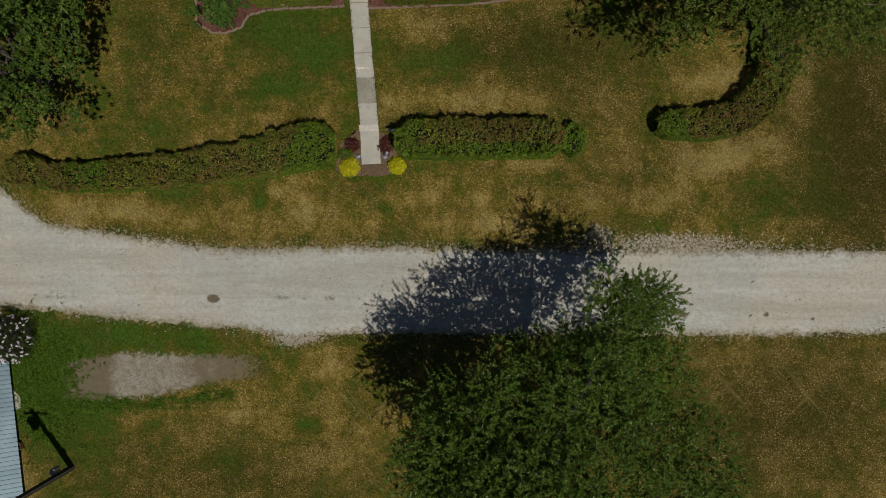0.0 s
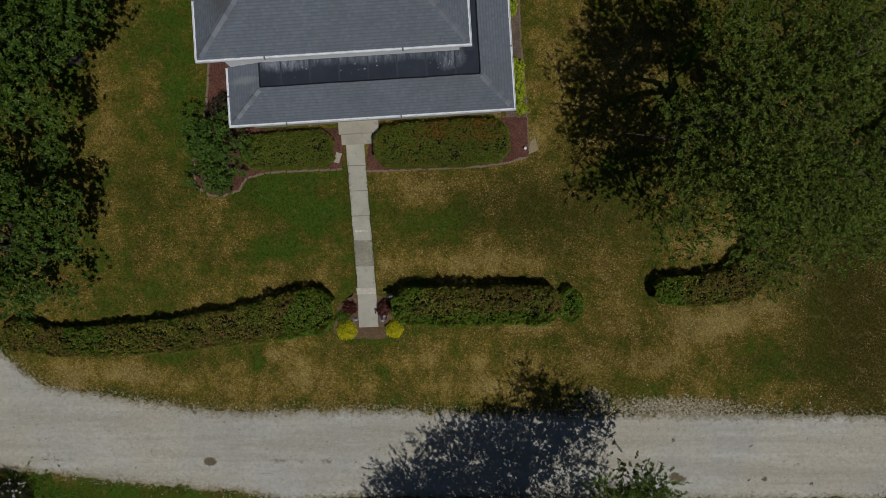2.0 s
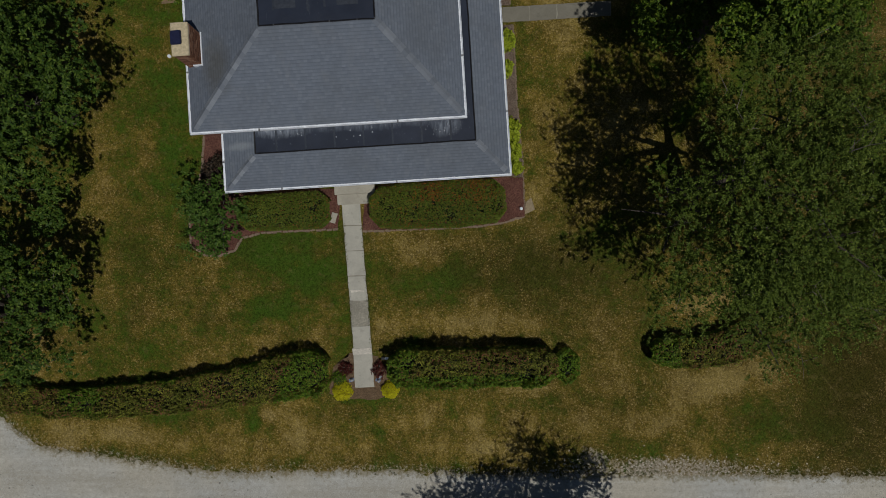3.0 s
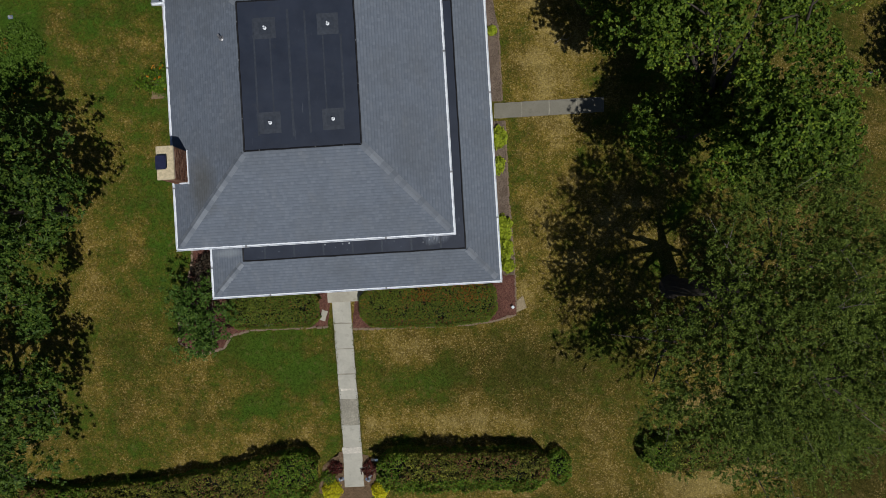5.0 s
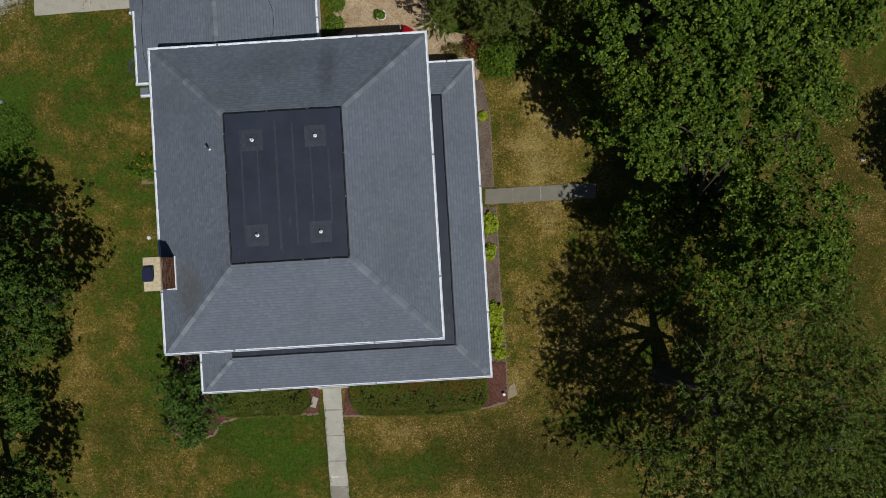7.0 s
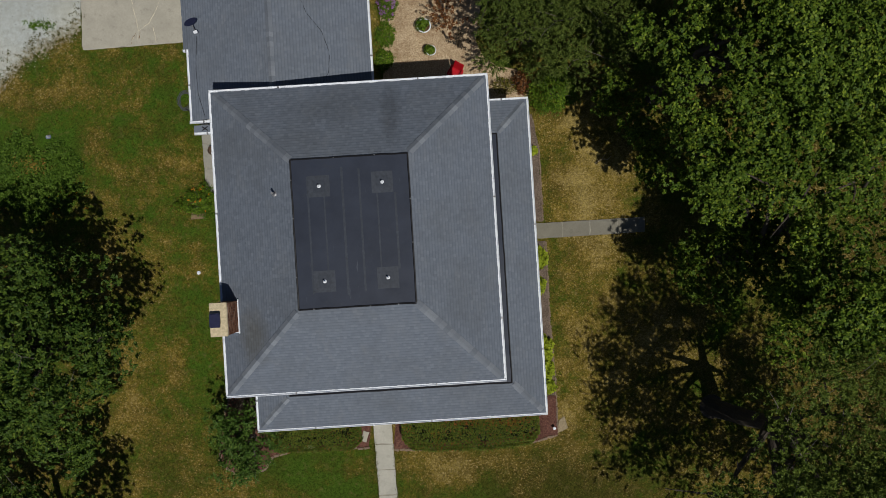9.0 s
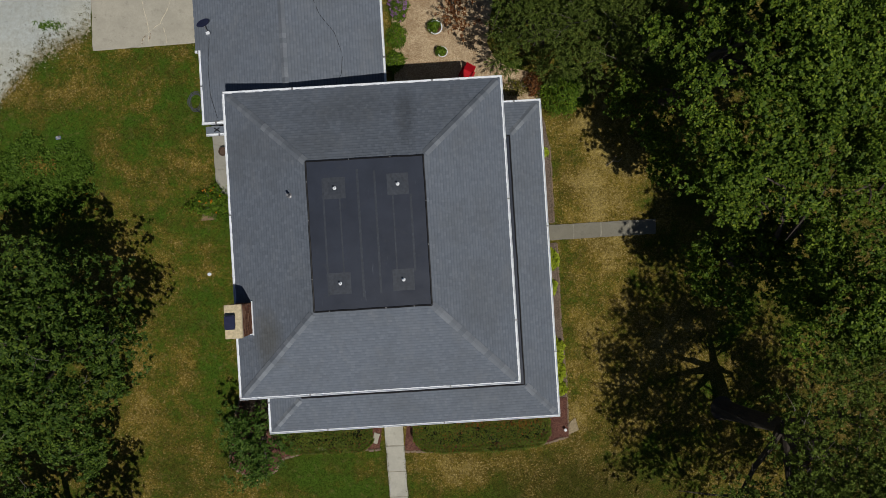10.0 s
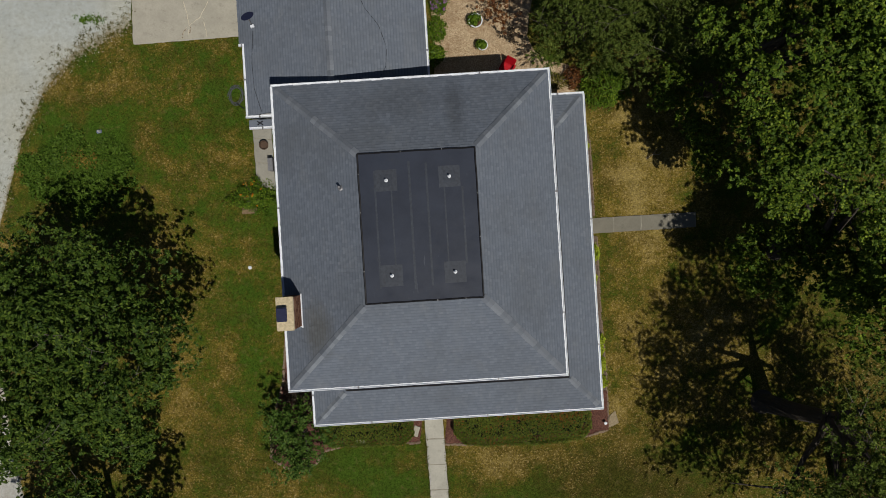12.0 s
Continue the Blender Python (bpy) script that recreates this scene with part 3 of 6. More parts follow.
def hedge(name, stations, leaf, label, density=470, size=(0.092, 0.054), seed=1, rough=0.27, patches=None, second=None, second_label="brighter green privet growth"):
    """A hedge along stations (x, y, half width, height): a twiggy inside painted near-black as shade and a leafy skin.
    """
    rng = np.random.default_rng(seed)
    pts = np.array(stations, dtype=float)
    seg = np.linalg.norm(np.diff(pts[:, :2], axis=0), axis=1)
    s = np.concatenate([[0], np.cumsum(seg)])
    total = s[-1]

    def at(u):
        v = np.stack([np.interp(u, s, pts[:, k]) for k in range(4)], -1)
        w = np.stack([np.interp(u + 0.15, s, pts[:, k]) - np.interp(u - 0.15, s, pts[:, k]) for k in range(2)], -1)
        w /= np.maximum(np.linalg.norm(w, axis=-1, keepdims=True), 1e-6)
        return v, w

    t = thing(name, pts[0, 0], pts[0, 1], 0, label, "hedge")
    base = np.array((pts[0, 0], pts[0, 1], 0.0))
    n_ring, around = max(6, int(total / 0.35)), 14
    u = np.linspace(0.06, total - 0.06, n_ring)
    v, w = at(u)
    verts, faces = [], []
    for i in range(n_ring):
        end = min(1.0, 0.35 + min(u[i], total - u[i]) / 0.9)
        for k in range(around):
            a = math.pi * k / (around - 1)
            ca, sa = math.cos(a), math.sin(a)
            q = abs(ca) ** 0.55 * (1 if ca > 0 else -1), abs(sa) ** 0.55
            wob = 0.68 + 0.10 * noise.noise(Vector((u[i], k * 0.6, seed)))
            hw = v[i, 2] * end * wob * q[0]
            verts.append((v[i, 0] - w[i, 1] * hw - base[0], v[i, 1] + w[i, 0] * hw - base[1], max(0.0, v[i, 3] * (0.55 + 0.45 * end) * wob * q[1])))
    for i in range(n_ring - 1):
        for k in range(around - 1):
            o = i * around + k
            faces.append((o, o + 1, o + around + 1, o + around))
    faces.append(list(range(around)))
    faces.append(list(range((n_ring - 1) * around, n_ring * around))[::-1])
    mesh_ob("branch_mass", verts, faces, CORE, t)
    k = int(1.7 * density * total * (pts[:, 2].mean() * 2 + pts[:, 3].mean() * 2))
    u = rng.uniform(-0.12, total + 0.12, k)
    v, w = at(np.clip(u, 0, total))
    top = rng.random(k) < v[:, 2] / (v[:, 2] + v[:, 3] * 0.85)
    side = np.where(rng.random(k) < 0.5, -1.0, 1.0)
    across, up = rng.uniform(-1, 1, k), rng.uniform(0, 1, k)
    qx = np.where(top, across, side * (1 - 0.16 * up ** 4))
    qz = np.where(top, 1 - 0.16 * across ** 4, up)
    ca, sa = np.where(top, across * 0.35, side), np.where(top, 1.0, 0.25)
    end = np.clip(0.3 + np.minimum(u + 0.12, total + 0.12 - u) / 0.75, 0, 1) ** 0.6
    wob = np.array([0.55 * noise.noise(Vector((uu * 0.9, qq * 1.3, seed + 5.0))) + 0.5 * noise.noise(Vector((uu * 2.6, qq * 2.8, zz * 2.5 + seed + 9.0))) + 0.5 * noise.noise(Vector((uu * 5.5, qq * 5.5, zz * 5 + seed))) for uu, qq, zz in zip(u, qx, qz)])
    scale = 0.97 + rough * 1.6 * wob + rng.normal(-0.05, 0.06, k)
    hw, hz = v[:, 2] * end * (0.6 + 0.4 * scale) * qx, v[:, 3] * (0.7 + 0.3 * end) * scale * qz
    over = np.clip(u, 0, total) - u
    c = np.stack([v[:, 0] - w[:, 1] * hw - w[:, 0] * over - base[0], v[:, 1] + w[:, 0] * hw - w[:, 1] * over - base[1], np.maximum(hz, 0.03)], 1)
    f = np.stack([-w[:, 1] * ca, w[:, 0] * ca, sa + 0.35], 1)
    keep = (wob > -0.30) | (rng.random(k) < 0.28)
    c, f = c[keep], f[keep]
    quads = blades(c, f, size[0], size[1], rng, 0.65)
    if patches:
        sel = patches(c + base, rng)
        quads_ob("foliage", quads[~sel], leaf, t)
        quads_ob("foliage", quads[sel], second or L_PRIVET, t, second_label)
    else:
        quads_ob("foliage", quads, leaf, t)
    return t


# ---- ground ----
def spot(x, y, cx, cy, rx, ry):
    """1 in the middle of an ellipse, falling off to 0."""
    d = ((x - cx) / rx) ** 2 + ((y - cy) / ry) ** 2
    return np.exp(-d * 1.2)


# Worn, sunburnt places (+) and watered, greener ones (-): x, y, half sizes, amount.
LAWN = [
    (-7.6, 10.8, 3.6, 2.2, -0.17), (-9.2, 11.4, 1.5, 0.7, -0.16), (-6.6, 9.8, 1.1, 0.9, -0.18), (-8.7, 8.3, 1.6, 0.7, -0.26), (0.5, 10.0, 3.2, 0.8, -0.20), (4.5, 10.6, 2.5, 1.2, -0.14),
    (-1.0, 11.4, 1.4, 1.0, 0.22), (2.6, 7.9, 5.0, 0.6, 0.16), (-6.5, 1.7, 9.0, 1.3, 0.18), (5.2, 4.35, 1.6, 0.42, 0.45),
    (13.6, 4.5, 3.2, 0.8, 0.26), (14.8, 5.2, 1.2, 0.8, 0.22), (9.0, 6.5, 1.2, 2.4, 0.08), (14.0, 8.8, 2.2, 1.0, 0.30),
]
LAWN += [
    (-20.0, -6.8, 3.2, 3.5, -0.42), (-15.0, -4.7, 5.0, 0.8, -0.22), (-9.0, -7.0, 3.0, 2.4, 0.03), (-6.0, -10.0, 4.0, 3.0, 0.05),
    (5.9, 24.5, 2.2, 6.5, 0.25), (-15.5, 31.0, 3.0, 2.4, -0.14), (-22.0, 27.0, 2.5, 2.0, -0.30), (-22.6, 30.4, 2.4, 1.3, 0.20),
    (-17.0, 28.0, 6.0, 7.0, -0.05), (-19.6, 27.2, 1.2, 2.5, 0.12), (-20.2, 31.0, 2.6, 1.3, 0.08), (-14.5, 15.0, 3.0, 8.0, -0.08), (-13.0, 23.0, 3.5, 7.0, -0.10), (-18.0, 26.5, 1.6, 1.0, 0.10), (-15.0, 26.9, 1.3, 0.5, 0.24), (20.0, 6.0, 1.6, 3.0, -0.12), (-8.7, 2.9, 0.55, 0.35, 0.5), (-16.0, 1.9, 3.6, 0.6, 0.30), (-3.0, 2.0, 2.4, 0.6, -0.16), (-9.4, 2.6, 0.5, 0.7, -0.3), (2.0, 1.2, 3.0, 0.5, 0.22), (17.5, 5.4, 0.7, 0.9, 0.3), (18.3, 7.6, 0.5, 1.8, 0.28), (14.6, 4.7, 1.4, 0.5, 0.3), (19.5, 3.4, 1.0, 0.5, 0.14), (2.5, 7.5, 5.0, 0.5, 0.14), (-2.9, 8.5, 0.4, 3.0, 0.12), (7.6, 2.4, 1.4, 1.6, 0.08), (11.0, 2.6, 2.4, 0.8, 0.16), (17.2, 3.0, 2.0, 1.4, -0.10), (20.6, 2.4, 1.2, 1.0, -0.26), (-7.0, -9.2, 1.0, 0.5, -0.3), (-10.0, -8.6, 1.6, 0.4, 0.25), (-5.6, -5.8, 1.8, 0.9, 0.22), (-15.4, 16.5, 0.8, 2.0, 0.16), (-21.6, -11.4, 0.5, 1.4, 0.45), (16.6, 5.6, 1.0, 0.4, 0.3), (18.6, 9.6, 0.5, 1.4, 0.25),
]


def line(*pts):
    px, py = [p[0] for p in pts], [p[1] for p in pts]
    return lambda x: float(np.interp(x, px, py))


ROAD_N = line((-40, 19), (-27, 19), (-26, 12), (-24.5, 6), (-22.8, 3.0), (-21.3, 1.75), (-19.9, 1.1), (-17.0, 0.69), (-12.6, 0.07), (-9.7, -0.07), (-4.7, 0.07), (0, 0.03), (3.4, -0.1), (12.2, -0.05), (18, 0.0), (60, -0.3))
ROAD_S = line((-60, -2.6), (-22.8, -2.98), (-19.9, -3.26), (-17, -3.6), (-14, -3.82), (-9.7, -4.18), (-7.63, -4.6), (-5.3, -4.36), (11.6, -4.34), (15, -4.38), (22.9, -4.17), (60, -3.8))
YARD = line((-40, 19.2), (-27.2, 19.2), (-26.74, 23.4), (-26.2, 25.5), (-25.6, 28.0), (-24.5, 30.4), (-23.0, 32.1), (-21.0, 33.3), (-20.1, 33.9))


def spread(lo, hi, step, far):
    mid = list(np.arange(lo, hi + step / 2, step))
    out = [lo - d for d in far[::-1]] + mid + [hi + d for d in far]
    return np.array(out)


def build_ground():
    xs = spread(-40, 40, 0.3, [6, 20, 60, 180, 600, 2500])
    ys = spread(-22, 50, 0.3, [6, 20, 60, 180, 600, 2500])
    gx, gy = np.meshgrid(xs, ys)
    z = np.array([[-0.012 - 0.012 * noise.noise(Vector((x * 0.8, y * 0.8, 0))) for x in xs] for y in ys])
    verts = np.stack([gx, gy, z], -1).reshape(-1, 3)
    nx, ny = len(xs), len(ys)
    faces = [(j * nx + i, j * nx + i + 1, (j + 1) * nx + i + 1, (j + 1) * nx + i) for j in range(ny - 1) for i in range(nx - 1)]
    ob = mesh_ob("ground", verts, faces, GRASS)
    dry = np.full(gx.shape, 0.47) - 0.04 * np.clip((gy - 12) / 10, 0, 1)
    for cx, cy, rx, ry, a in LAWN:
        dry += (1.65 if a > 0 else 2.1) * a * spot(gx, gy, cx, cy, rx, ry)
    dry += np.array([[0.30 * fbm(x * 0.16, y * 0.16, 3.0) + 0.33 * fbm(x * 0.6, y * 0.6, 8.0) for x in xs] for y in ys])
    n_line, s_line = np.array([ROAD_N(x) for x in xs]), np.array([ROAD_S(x) for x in xs])
    y_line = np.array([YARD(x) if x < -19.9 else 99.0 for x in xs])
    bare = np.maximum(np.exp(-np.abs(gy - n_line) / 0.6), np.exp(-np.abs(gy - s_line) / 0.28)) * 0.62
    bare = np.maximum(bare, 0.62 * np.exp(-np.abs(gy - y_line) / 0.5))
    bare += 0.3 * spot(gx, gy, 14.8, 4.7, 1.2, 0.4) + 0.36 * spot(gx, gy, -8.4, 2.95, 0.7, 0.3) + 0.36 * spot(gx, gy, 5.3, 4.3, 1.3, 0.3) + 0.46 * spot(gx, gy, 12.0, 0.55, 4.4, 0.55) + 0.5 * spot(gx, gy, 8.0, 1.0, 0.9, 0.6) + 0.55 * spot(gx, gy, -7.6, -4.8, 1.6, 0.5)
    pad_n = np.interp(gx, [-19.6, -16.5, -13.5, -9.8], [-6.0, -5.45, -5.55, -5.6])
    pad_s = np.interp(gx, [-19.6, -14.8, -12.2, -9.8], [-7.8, -7.65, -6.95, -6.6])
    pad = np.clip(0.5 + np.minimum(np.minimum(pad_n - gy, gy - pad_s) * 1.3, np.minimum(gx + 19.6, (-9.9 - gx) * 0.22) * 1.3), -0.6, 1.0)
    pale = np.interp(gx, [-19.6, -17.4, -16.6, -13.2, -12.2, -9.8], [-0.1, 0.0, 0.85, 0.6, 0.15, 0.0])
    tracks = np.clip(spot(gx, gy, -4.5, -8.6, 5.0, 3.6) + spot(gx, gy, 17, -7.5, 5, 3) + 0.7 * spot(gx, gy, 19.5, 5, 2.5, 6), 0, 1)
    # Thin dark turf; outer spots also hold lens darkening painted into the lawn.
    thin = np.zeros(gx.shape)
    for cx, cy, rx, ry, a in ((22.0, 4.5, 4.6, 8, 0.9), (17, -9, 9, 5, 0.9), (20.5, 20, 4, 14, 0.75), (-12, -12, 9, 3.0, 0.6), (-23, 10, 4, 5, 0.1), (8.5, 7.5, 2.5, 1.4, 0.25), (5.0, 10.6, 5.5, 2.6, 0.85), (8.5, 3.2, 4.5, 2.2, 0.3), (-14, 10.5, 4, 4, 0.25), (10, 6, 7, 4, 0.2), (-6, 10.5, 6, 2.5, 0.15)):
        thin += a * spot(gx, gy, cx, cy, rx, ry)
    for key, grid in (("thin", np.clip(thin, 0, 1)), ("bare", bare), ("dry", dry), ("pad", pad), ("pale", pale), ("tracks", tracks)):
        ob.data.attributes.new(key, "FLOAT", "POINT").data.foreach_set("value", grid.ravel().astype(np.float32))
    return tagged(ob, "dry mown lawn, green and straw-brown in patches", "ground", kind="structure")


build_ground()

DAMP = [
    (-11.78, -2.6, 0.42, 0.26, 1.0), (-8.2, -2.55, 0.5, 0.22, 0.55), (-5.8, -2.55, 0.55, 0.25, 0.5), (-7.1, -2.6, 0.2, 0.15, 0.5), (-4.3, -2.6, 0.18, 0.12, 0.6),
    (12.1, -3.2, 0.45, 0.28, 0.8), (12.5, -3.35, 0.25, 0.2, 0.8), (16.7, -3.3, 0.22, 0.15, 0.9), (15.9, -3.35, 0.14, 0.1, 0.9), (19.1, -3.5, 0.16, 0.12, 0.9),
]
DAMP += [(22.6, -3.6, 0.4, 0.2, 0.5), (12.0, -1.35, 0.16, 0.12, 0.9), (16.0, -1.6, 0.12, 0.1, 0.9), (13.4, -1.3, 0.1, 0.08, 0.7), (-4.2, -0.9, 1.4, 0.6, 0.28), (-13.6, -2.0, 0.12, 0.1, 0.6), (-21.0, -1.0, 3.0, 0.5, 0.15), (1.0, -3.9, 3.5, 0.5, 0.12)]


def sheet(name, xs, low, high, rows, material, label, category, crown=0.03, damp=(), rim=0.8, ends=0.0):
    """A thin ragged sheet between two lines, y = low(x) and y = high(x)."""
    verts, faces, wet, rims = [], [], [], []
    for x in xs:
        a, b = low(x) - 0.2, high(x) + 0.2
        a += 0.16 * fbm(x * 1.1, 2.0) + 0.07 * fbm(x * 6.0, 7.0)
        b += 0.16 * fbm(x * 1.1, 12.0) + 0.07 * fbm(x * 6.0, 17.0)
        for j in range(rows):
            f = j / (rows - 1)
            y = a + (b - a) * f
            w = sum(k * math.exp(-1.5 * (((x - cx) / rx) ** 2 + ((y - cy) / ry) ** 2) ** 2.5) for cx, cy, rx, ry, k in damp)
            near = min(f, 1 - f) * (b - a)
            if ends:
                near = min(near, (xs[-1] - x) * 0.35, (x - xs[0]) * 1.5)
            z = -0.034 + 0.046 * min(1.0, near / (0.55 * rim)) + crown * min(1.0, near / 0.9)
            z += (0.016 * noise.noise(Vector((x * 3.2, y * 3.2, 4))) + 0.010 * noise.noise(Vector((x * 7.5, y * 7.5, 9)))) * max(0.25, 1 - near / 1.2)
            verts.append((x, y, z + 0.006 * noise.noise(Vector((x * 2, y * 2, 0))) - 0.02 * min(1, w)))
            wet.append(min(1.0, w))
            rims.append(max(0.0, 1.0 - min(f, 1 - f) * (b - a) / rim, 1.0 - (xs[-1] - x) / ends if ends else 0.0, 1.0 - (x - xs[0]) / 0.4 if ends else 0.0))
    for i in range(len(xs) - 1):
        for j in range(rows - 1):
            o = i * rows + j
            faces.append((o, o + rows, o + rows + 1, o + 1))
    ob = mesh_ob(name, verts, faces, material)
    at = ob.data.attributes.new("damp", "FLOAT", "POINT")
    at.data.foreach_set("value", np.array(wet, dtype=np.float32))
    rt = ob.data.attributes.new("rim", "FLOAT", "POINT")
    rt.data.foreach_set("value", np.array(rims, dtype=np.float32))
    for p in ob.data.polygons:
        p.use_smooth = True
    return tagged(ob, label, category, kind="structure")


sheet("road", np.arange(-40, 45, 0.12), ROAD_S, ROAD_N, 40, GRAVEL, "pale crushed limestone drive with potholes and wheel lanes", "road", 0.03, DAMP)
YARD_GRAVEL = make_gravel("grey_white_gravel", (0.52, 0.555, 0.53), 0.12)
sheet("gravel_yard", np.arange(-40, -20.05, 0.1), YARD, line((-40, 48), (0, 48)), 60, YARD_GRAVEL, "pale gravel yard beside the lawn", "road", 0.02, (), 1.5)


def stones(name, label, count, where, size, seed, material=STONE):
    """Loose stones or crumbs lying on the ground, joined."""
    rng = np.random.default_rng(seed)
    base = np.array([(1, 0, 0), (0, 1, 0), (-1, 0, 0), (0, -1, 0), (0, 0, 1)], dtype=float)
    tri = np.array([(0, 1, 4), (1, 2, 4), (2, 3, 4), (3, 0, 4)])
    verts, faces = [], []
    for _ in range(count):
        x, y = where(rng)
        s = size * rng.uniform(0.4, 1.5)
        a = rng.uniform(0, 6.28)
        c, d = math.cos(a), math.sin(a)
        o = len(verts)
        for v in base * rng.uniform(0.6, 1.3, (5, 3)):
            verts.append((x + s * (c * v[0] - d * v[1]), y + s * (d * v[0] + c * v[1]), 0.004 + max(0, s * v[2] * 0.7)))
        faces += [tuple(t + o) for t in tri]
    ob = mesh_ob(name, verts, faces, material)
    return tagged(ob, label, "stones", kind="stuff")


def near_north(rng):
    x = rng.normal(11.5, 3.4)
    return x, ROAD_N(x) + abs(rng.normal(0.15, 0.45))


def near_south(rng):
    x = rng.uniform(-24, 24)
    return x, ROAD_S(x) - abs(rng.normal(0.0, 0.2))


stones("limestone_chips", "white limestone chips scattered along the drive's verge", 480, near_north, 0.034, 21)
stones("limestone_chips", "white limestone chips along the drive's lower verge", 600, near_south, 0.024, 22)


def yard_edge(rng):
    x = rng.uniform(-27, -20.3)
    return x + rng.normal(0, 0.4), YARD(x) - abs(rng.normal(0, 0.4))


stones("limestone_chips", "white limestone chips at the yard's edge", 110, yard_edge, 0.02, 23)


def tufts(name, label, count, where, size, seed, leaf, each=8):
    """Grass or weed tufts: three blades each, joined."""
    rng = np.random.default_rng(seed)
    p = np.array([where(rng) for _ in range(count)])
    c = np.repeat(np.column_stack([p, np.full(count, 0.02)]), each, 0)
    c[:, :2] += rng.normal(0, size * 0.5, (len(c), 2))
    c[:, 2] += rng.uniform(0, size * 0.5, len(c))
    ob = quads_ob(name, blades(c, np.tile((0, 0, 0.8), (len(c), 1)), size * 0.75, size * 0.3, rng, 0.8), leaf)
    return tagged(ob, label, "grass", kind="stuff")


L_WEED = leaf_material("weed_blade", (0.055, 0.062, 0.014), (0.11, 0.105, 0.028), (0.20, 0.17, 0.06))
L_WALK = leaf_material("lawn_blade", (0.08, 0.105, 0.016), (0.14, 0.14, 0.03), (0.24, 0.20, 0.06))
L_GREENWEED = leaf_material("green_weed_blade", (0.055, 0.125, 0.010), (0.105, 0.20, 0.016), (0.18, 0.28, 0.028))


def verge(rng):
    x = rng.uniform(-24, 24)
    if rng.random() < 0.5:
        return x, ROAD_S(x) + rng.normal(-0.08, 0.14)
    return x, ROAD_N(x) + rng.normal(0.08, 0.14)


def shed_green(rng):
    return rng.normal(-20.4, 0.9), rng.normal(-6.9, 1.4)


def yard_weed(rng):
    x = rng.uniform(-27, -20.2)
    return x + rng.normal(0, 0.3), YARD(x) + 0.05 + abs(rng.normal(0, 0.75))


tufts("verge_grass", "ragged grass tufts along the drive", 420, verge, 0.10, 31, L_WEED)
def walk_side(rng):
    y = rng.uniform(6.3, 12.8)
    x = -4.27 - (y - 6.2) * 0.0877
    return (x if rng.random() < 0.5 else x + 0.97) + rng.normal(0, 0.035), y


tufts("walk_grass", "grass creeping over the walk's edges", 230, walk_side, 0.075, 35, L_WALK)
tufts("weeds", "lush green weeds beside the metal-roofed shed", 2000, shed_green, 0.13, 32, L_GREENWEED)
tufts("weeds", "dark weed clumps growing in the gravel yard", 260, yard_weed, 0.10, 33, L_WEED, 12)
tufts("weeds", "green weed patch in the gravel yard", 26, lambda rng: (rng.normal(-22.2, 0.42), rng.normal(34.05, 0.14)), 0.15, 36, L_GREENWEED, 18)
tufts("weeds", "green weeds round the gravel patch", 430, lambda rng: (lambda x: (x, -8.15 + 0.115 * max(0, x + 16) + rng.normal(0, 0.22)))(rng.uniform(-20, -10.5)), 0.13, 34, L_GREENWEED)

# ---- paths ----
HX, HY, HTURN = -9.883, 14.149, 3.9
H_MAT = pose(HX, HY, 0, 0, 0, HTURN)


def slab(a, b, c, d, z0, z1, rng, gap=0.004, rag=0.011):
    """A cast slab between four corners, its rim worn."""
    bm = bmesh.new()
    mid = (Vector(a) + Vector(b) + Vector(c) + Vector(d)) / 4
    rim = []
    cs = [Vector(p) for p in (a, b, c, d)]
    for p, q in zip(cs, cs[1:] + cs[:1]):
        steps = max(2, int((q - p).length / 0.25))
        for k in range(steps):
            v = p.lerp(q, k / steps)
            v = v + (mid - v).normalized() * (gap + abs(rng.normal(0, rag)))
            rim.append(v)
    low = [bm.verts.new((v.x, v.y, z0)) for v in rim]
    up = [bm.verts.new((v.x, v.y, z1 - 0.012)) for v in rim]
    top = [bm.verts.new((v.x + (mid.x - v.x) * 0.02, v.y + (mid.y - v.y) * 0.02, z1)) for v in rim]
    k = len(rim)
    for i in range(k):
        j = (i + 1) % k
        bm.faces.new((low[i], low[j], up[j], up[i]))
        bm.faces.new((up[i], up[j], top[j], top[i]))
    bm.faces.new(top)
    return bm


def slab_row(name, label, lefts, rights, material, z1=0.035, seed=3):
    rng = np.random.default_rng(seed)
    own = tagged(new(name), label, "path", kind="structure")
    verts = [(a[0] + (b[0] - a[0]) * f, a[1] + (b[1] - a[1]) * f, z1 - 0.006) for a, b in zip(lefts, rights) for f in (0.03, 0.97)]
    mesh_ob("joint_filling", verts, [(2 * k, 2 * k + 1, 2 * k + 3, 2 * k + 2) for k in range(len(lefts) - 1)], JOINT, own, "dusty sand in the joints")
    for (l0, l1), (r0, r1) in zip(zip(lefts, lefts[1:]), zip(rights, rights[1:])):
        part("concrete_slab", slab(l0, r0, r1, l1, -0.06, z1 + rng.normal(0, 0.004), rng, 0.002, 0.02), material, own)
    return own


def between(a, b, k):
    return [(a[0] + (b[0] - a[0]) * i / k, a[1] + (b[1] - a[1]) * i / k) for i in range(k + 1)]


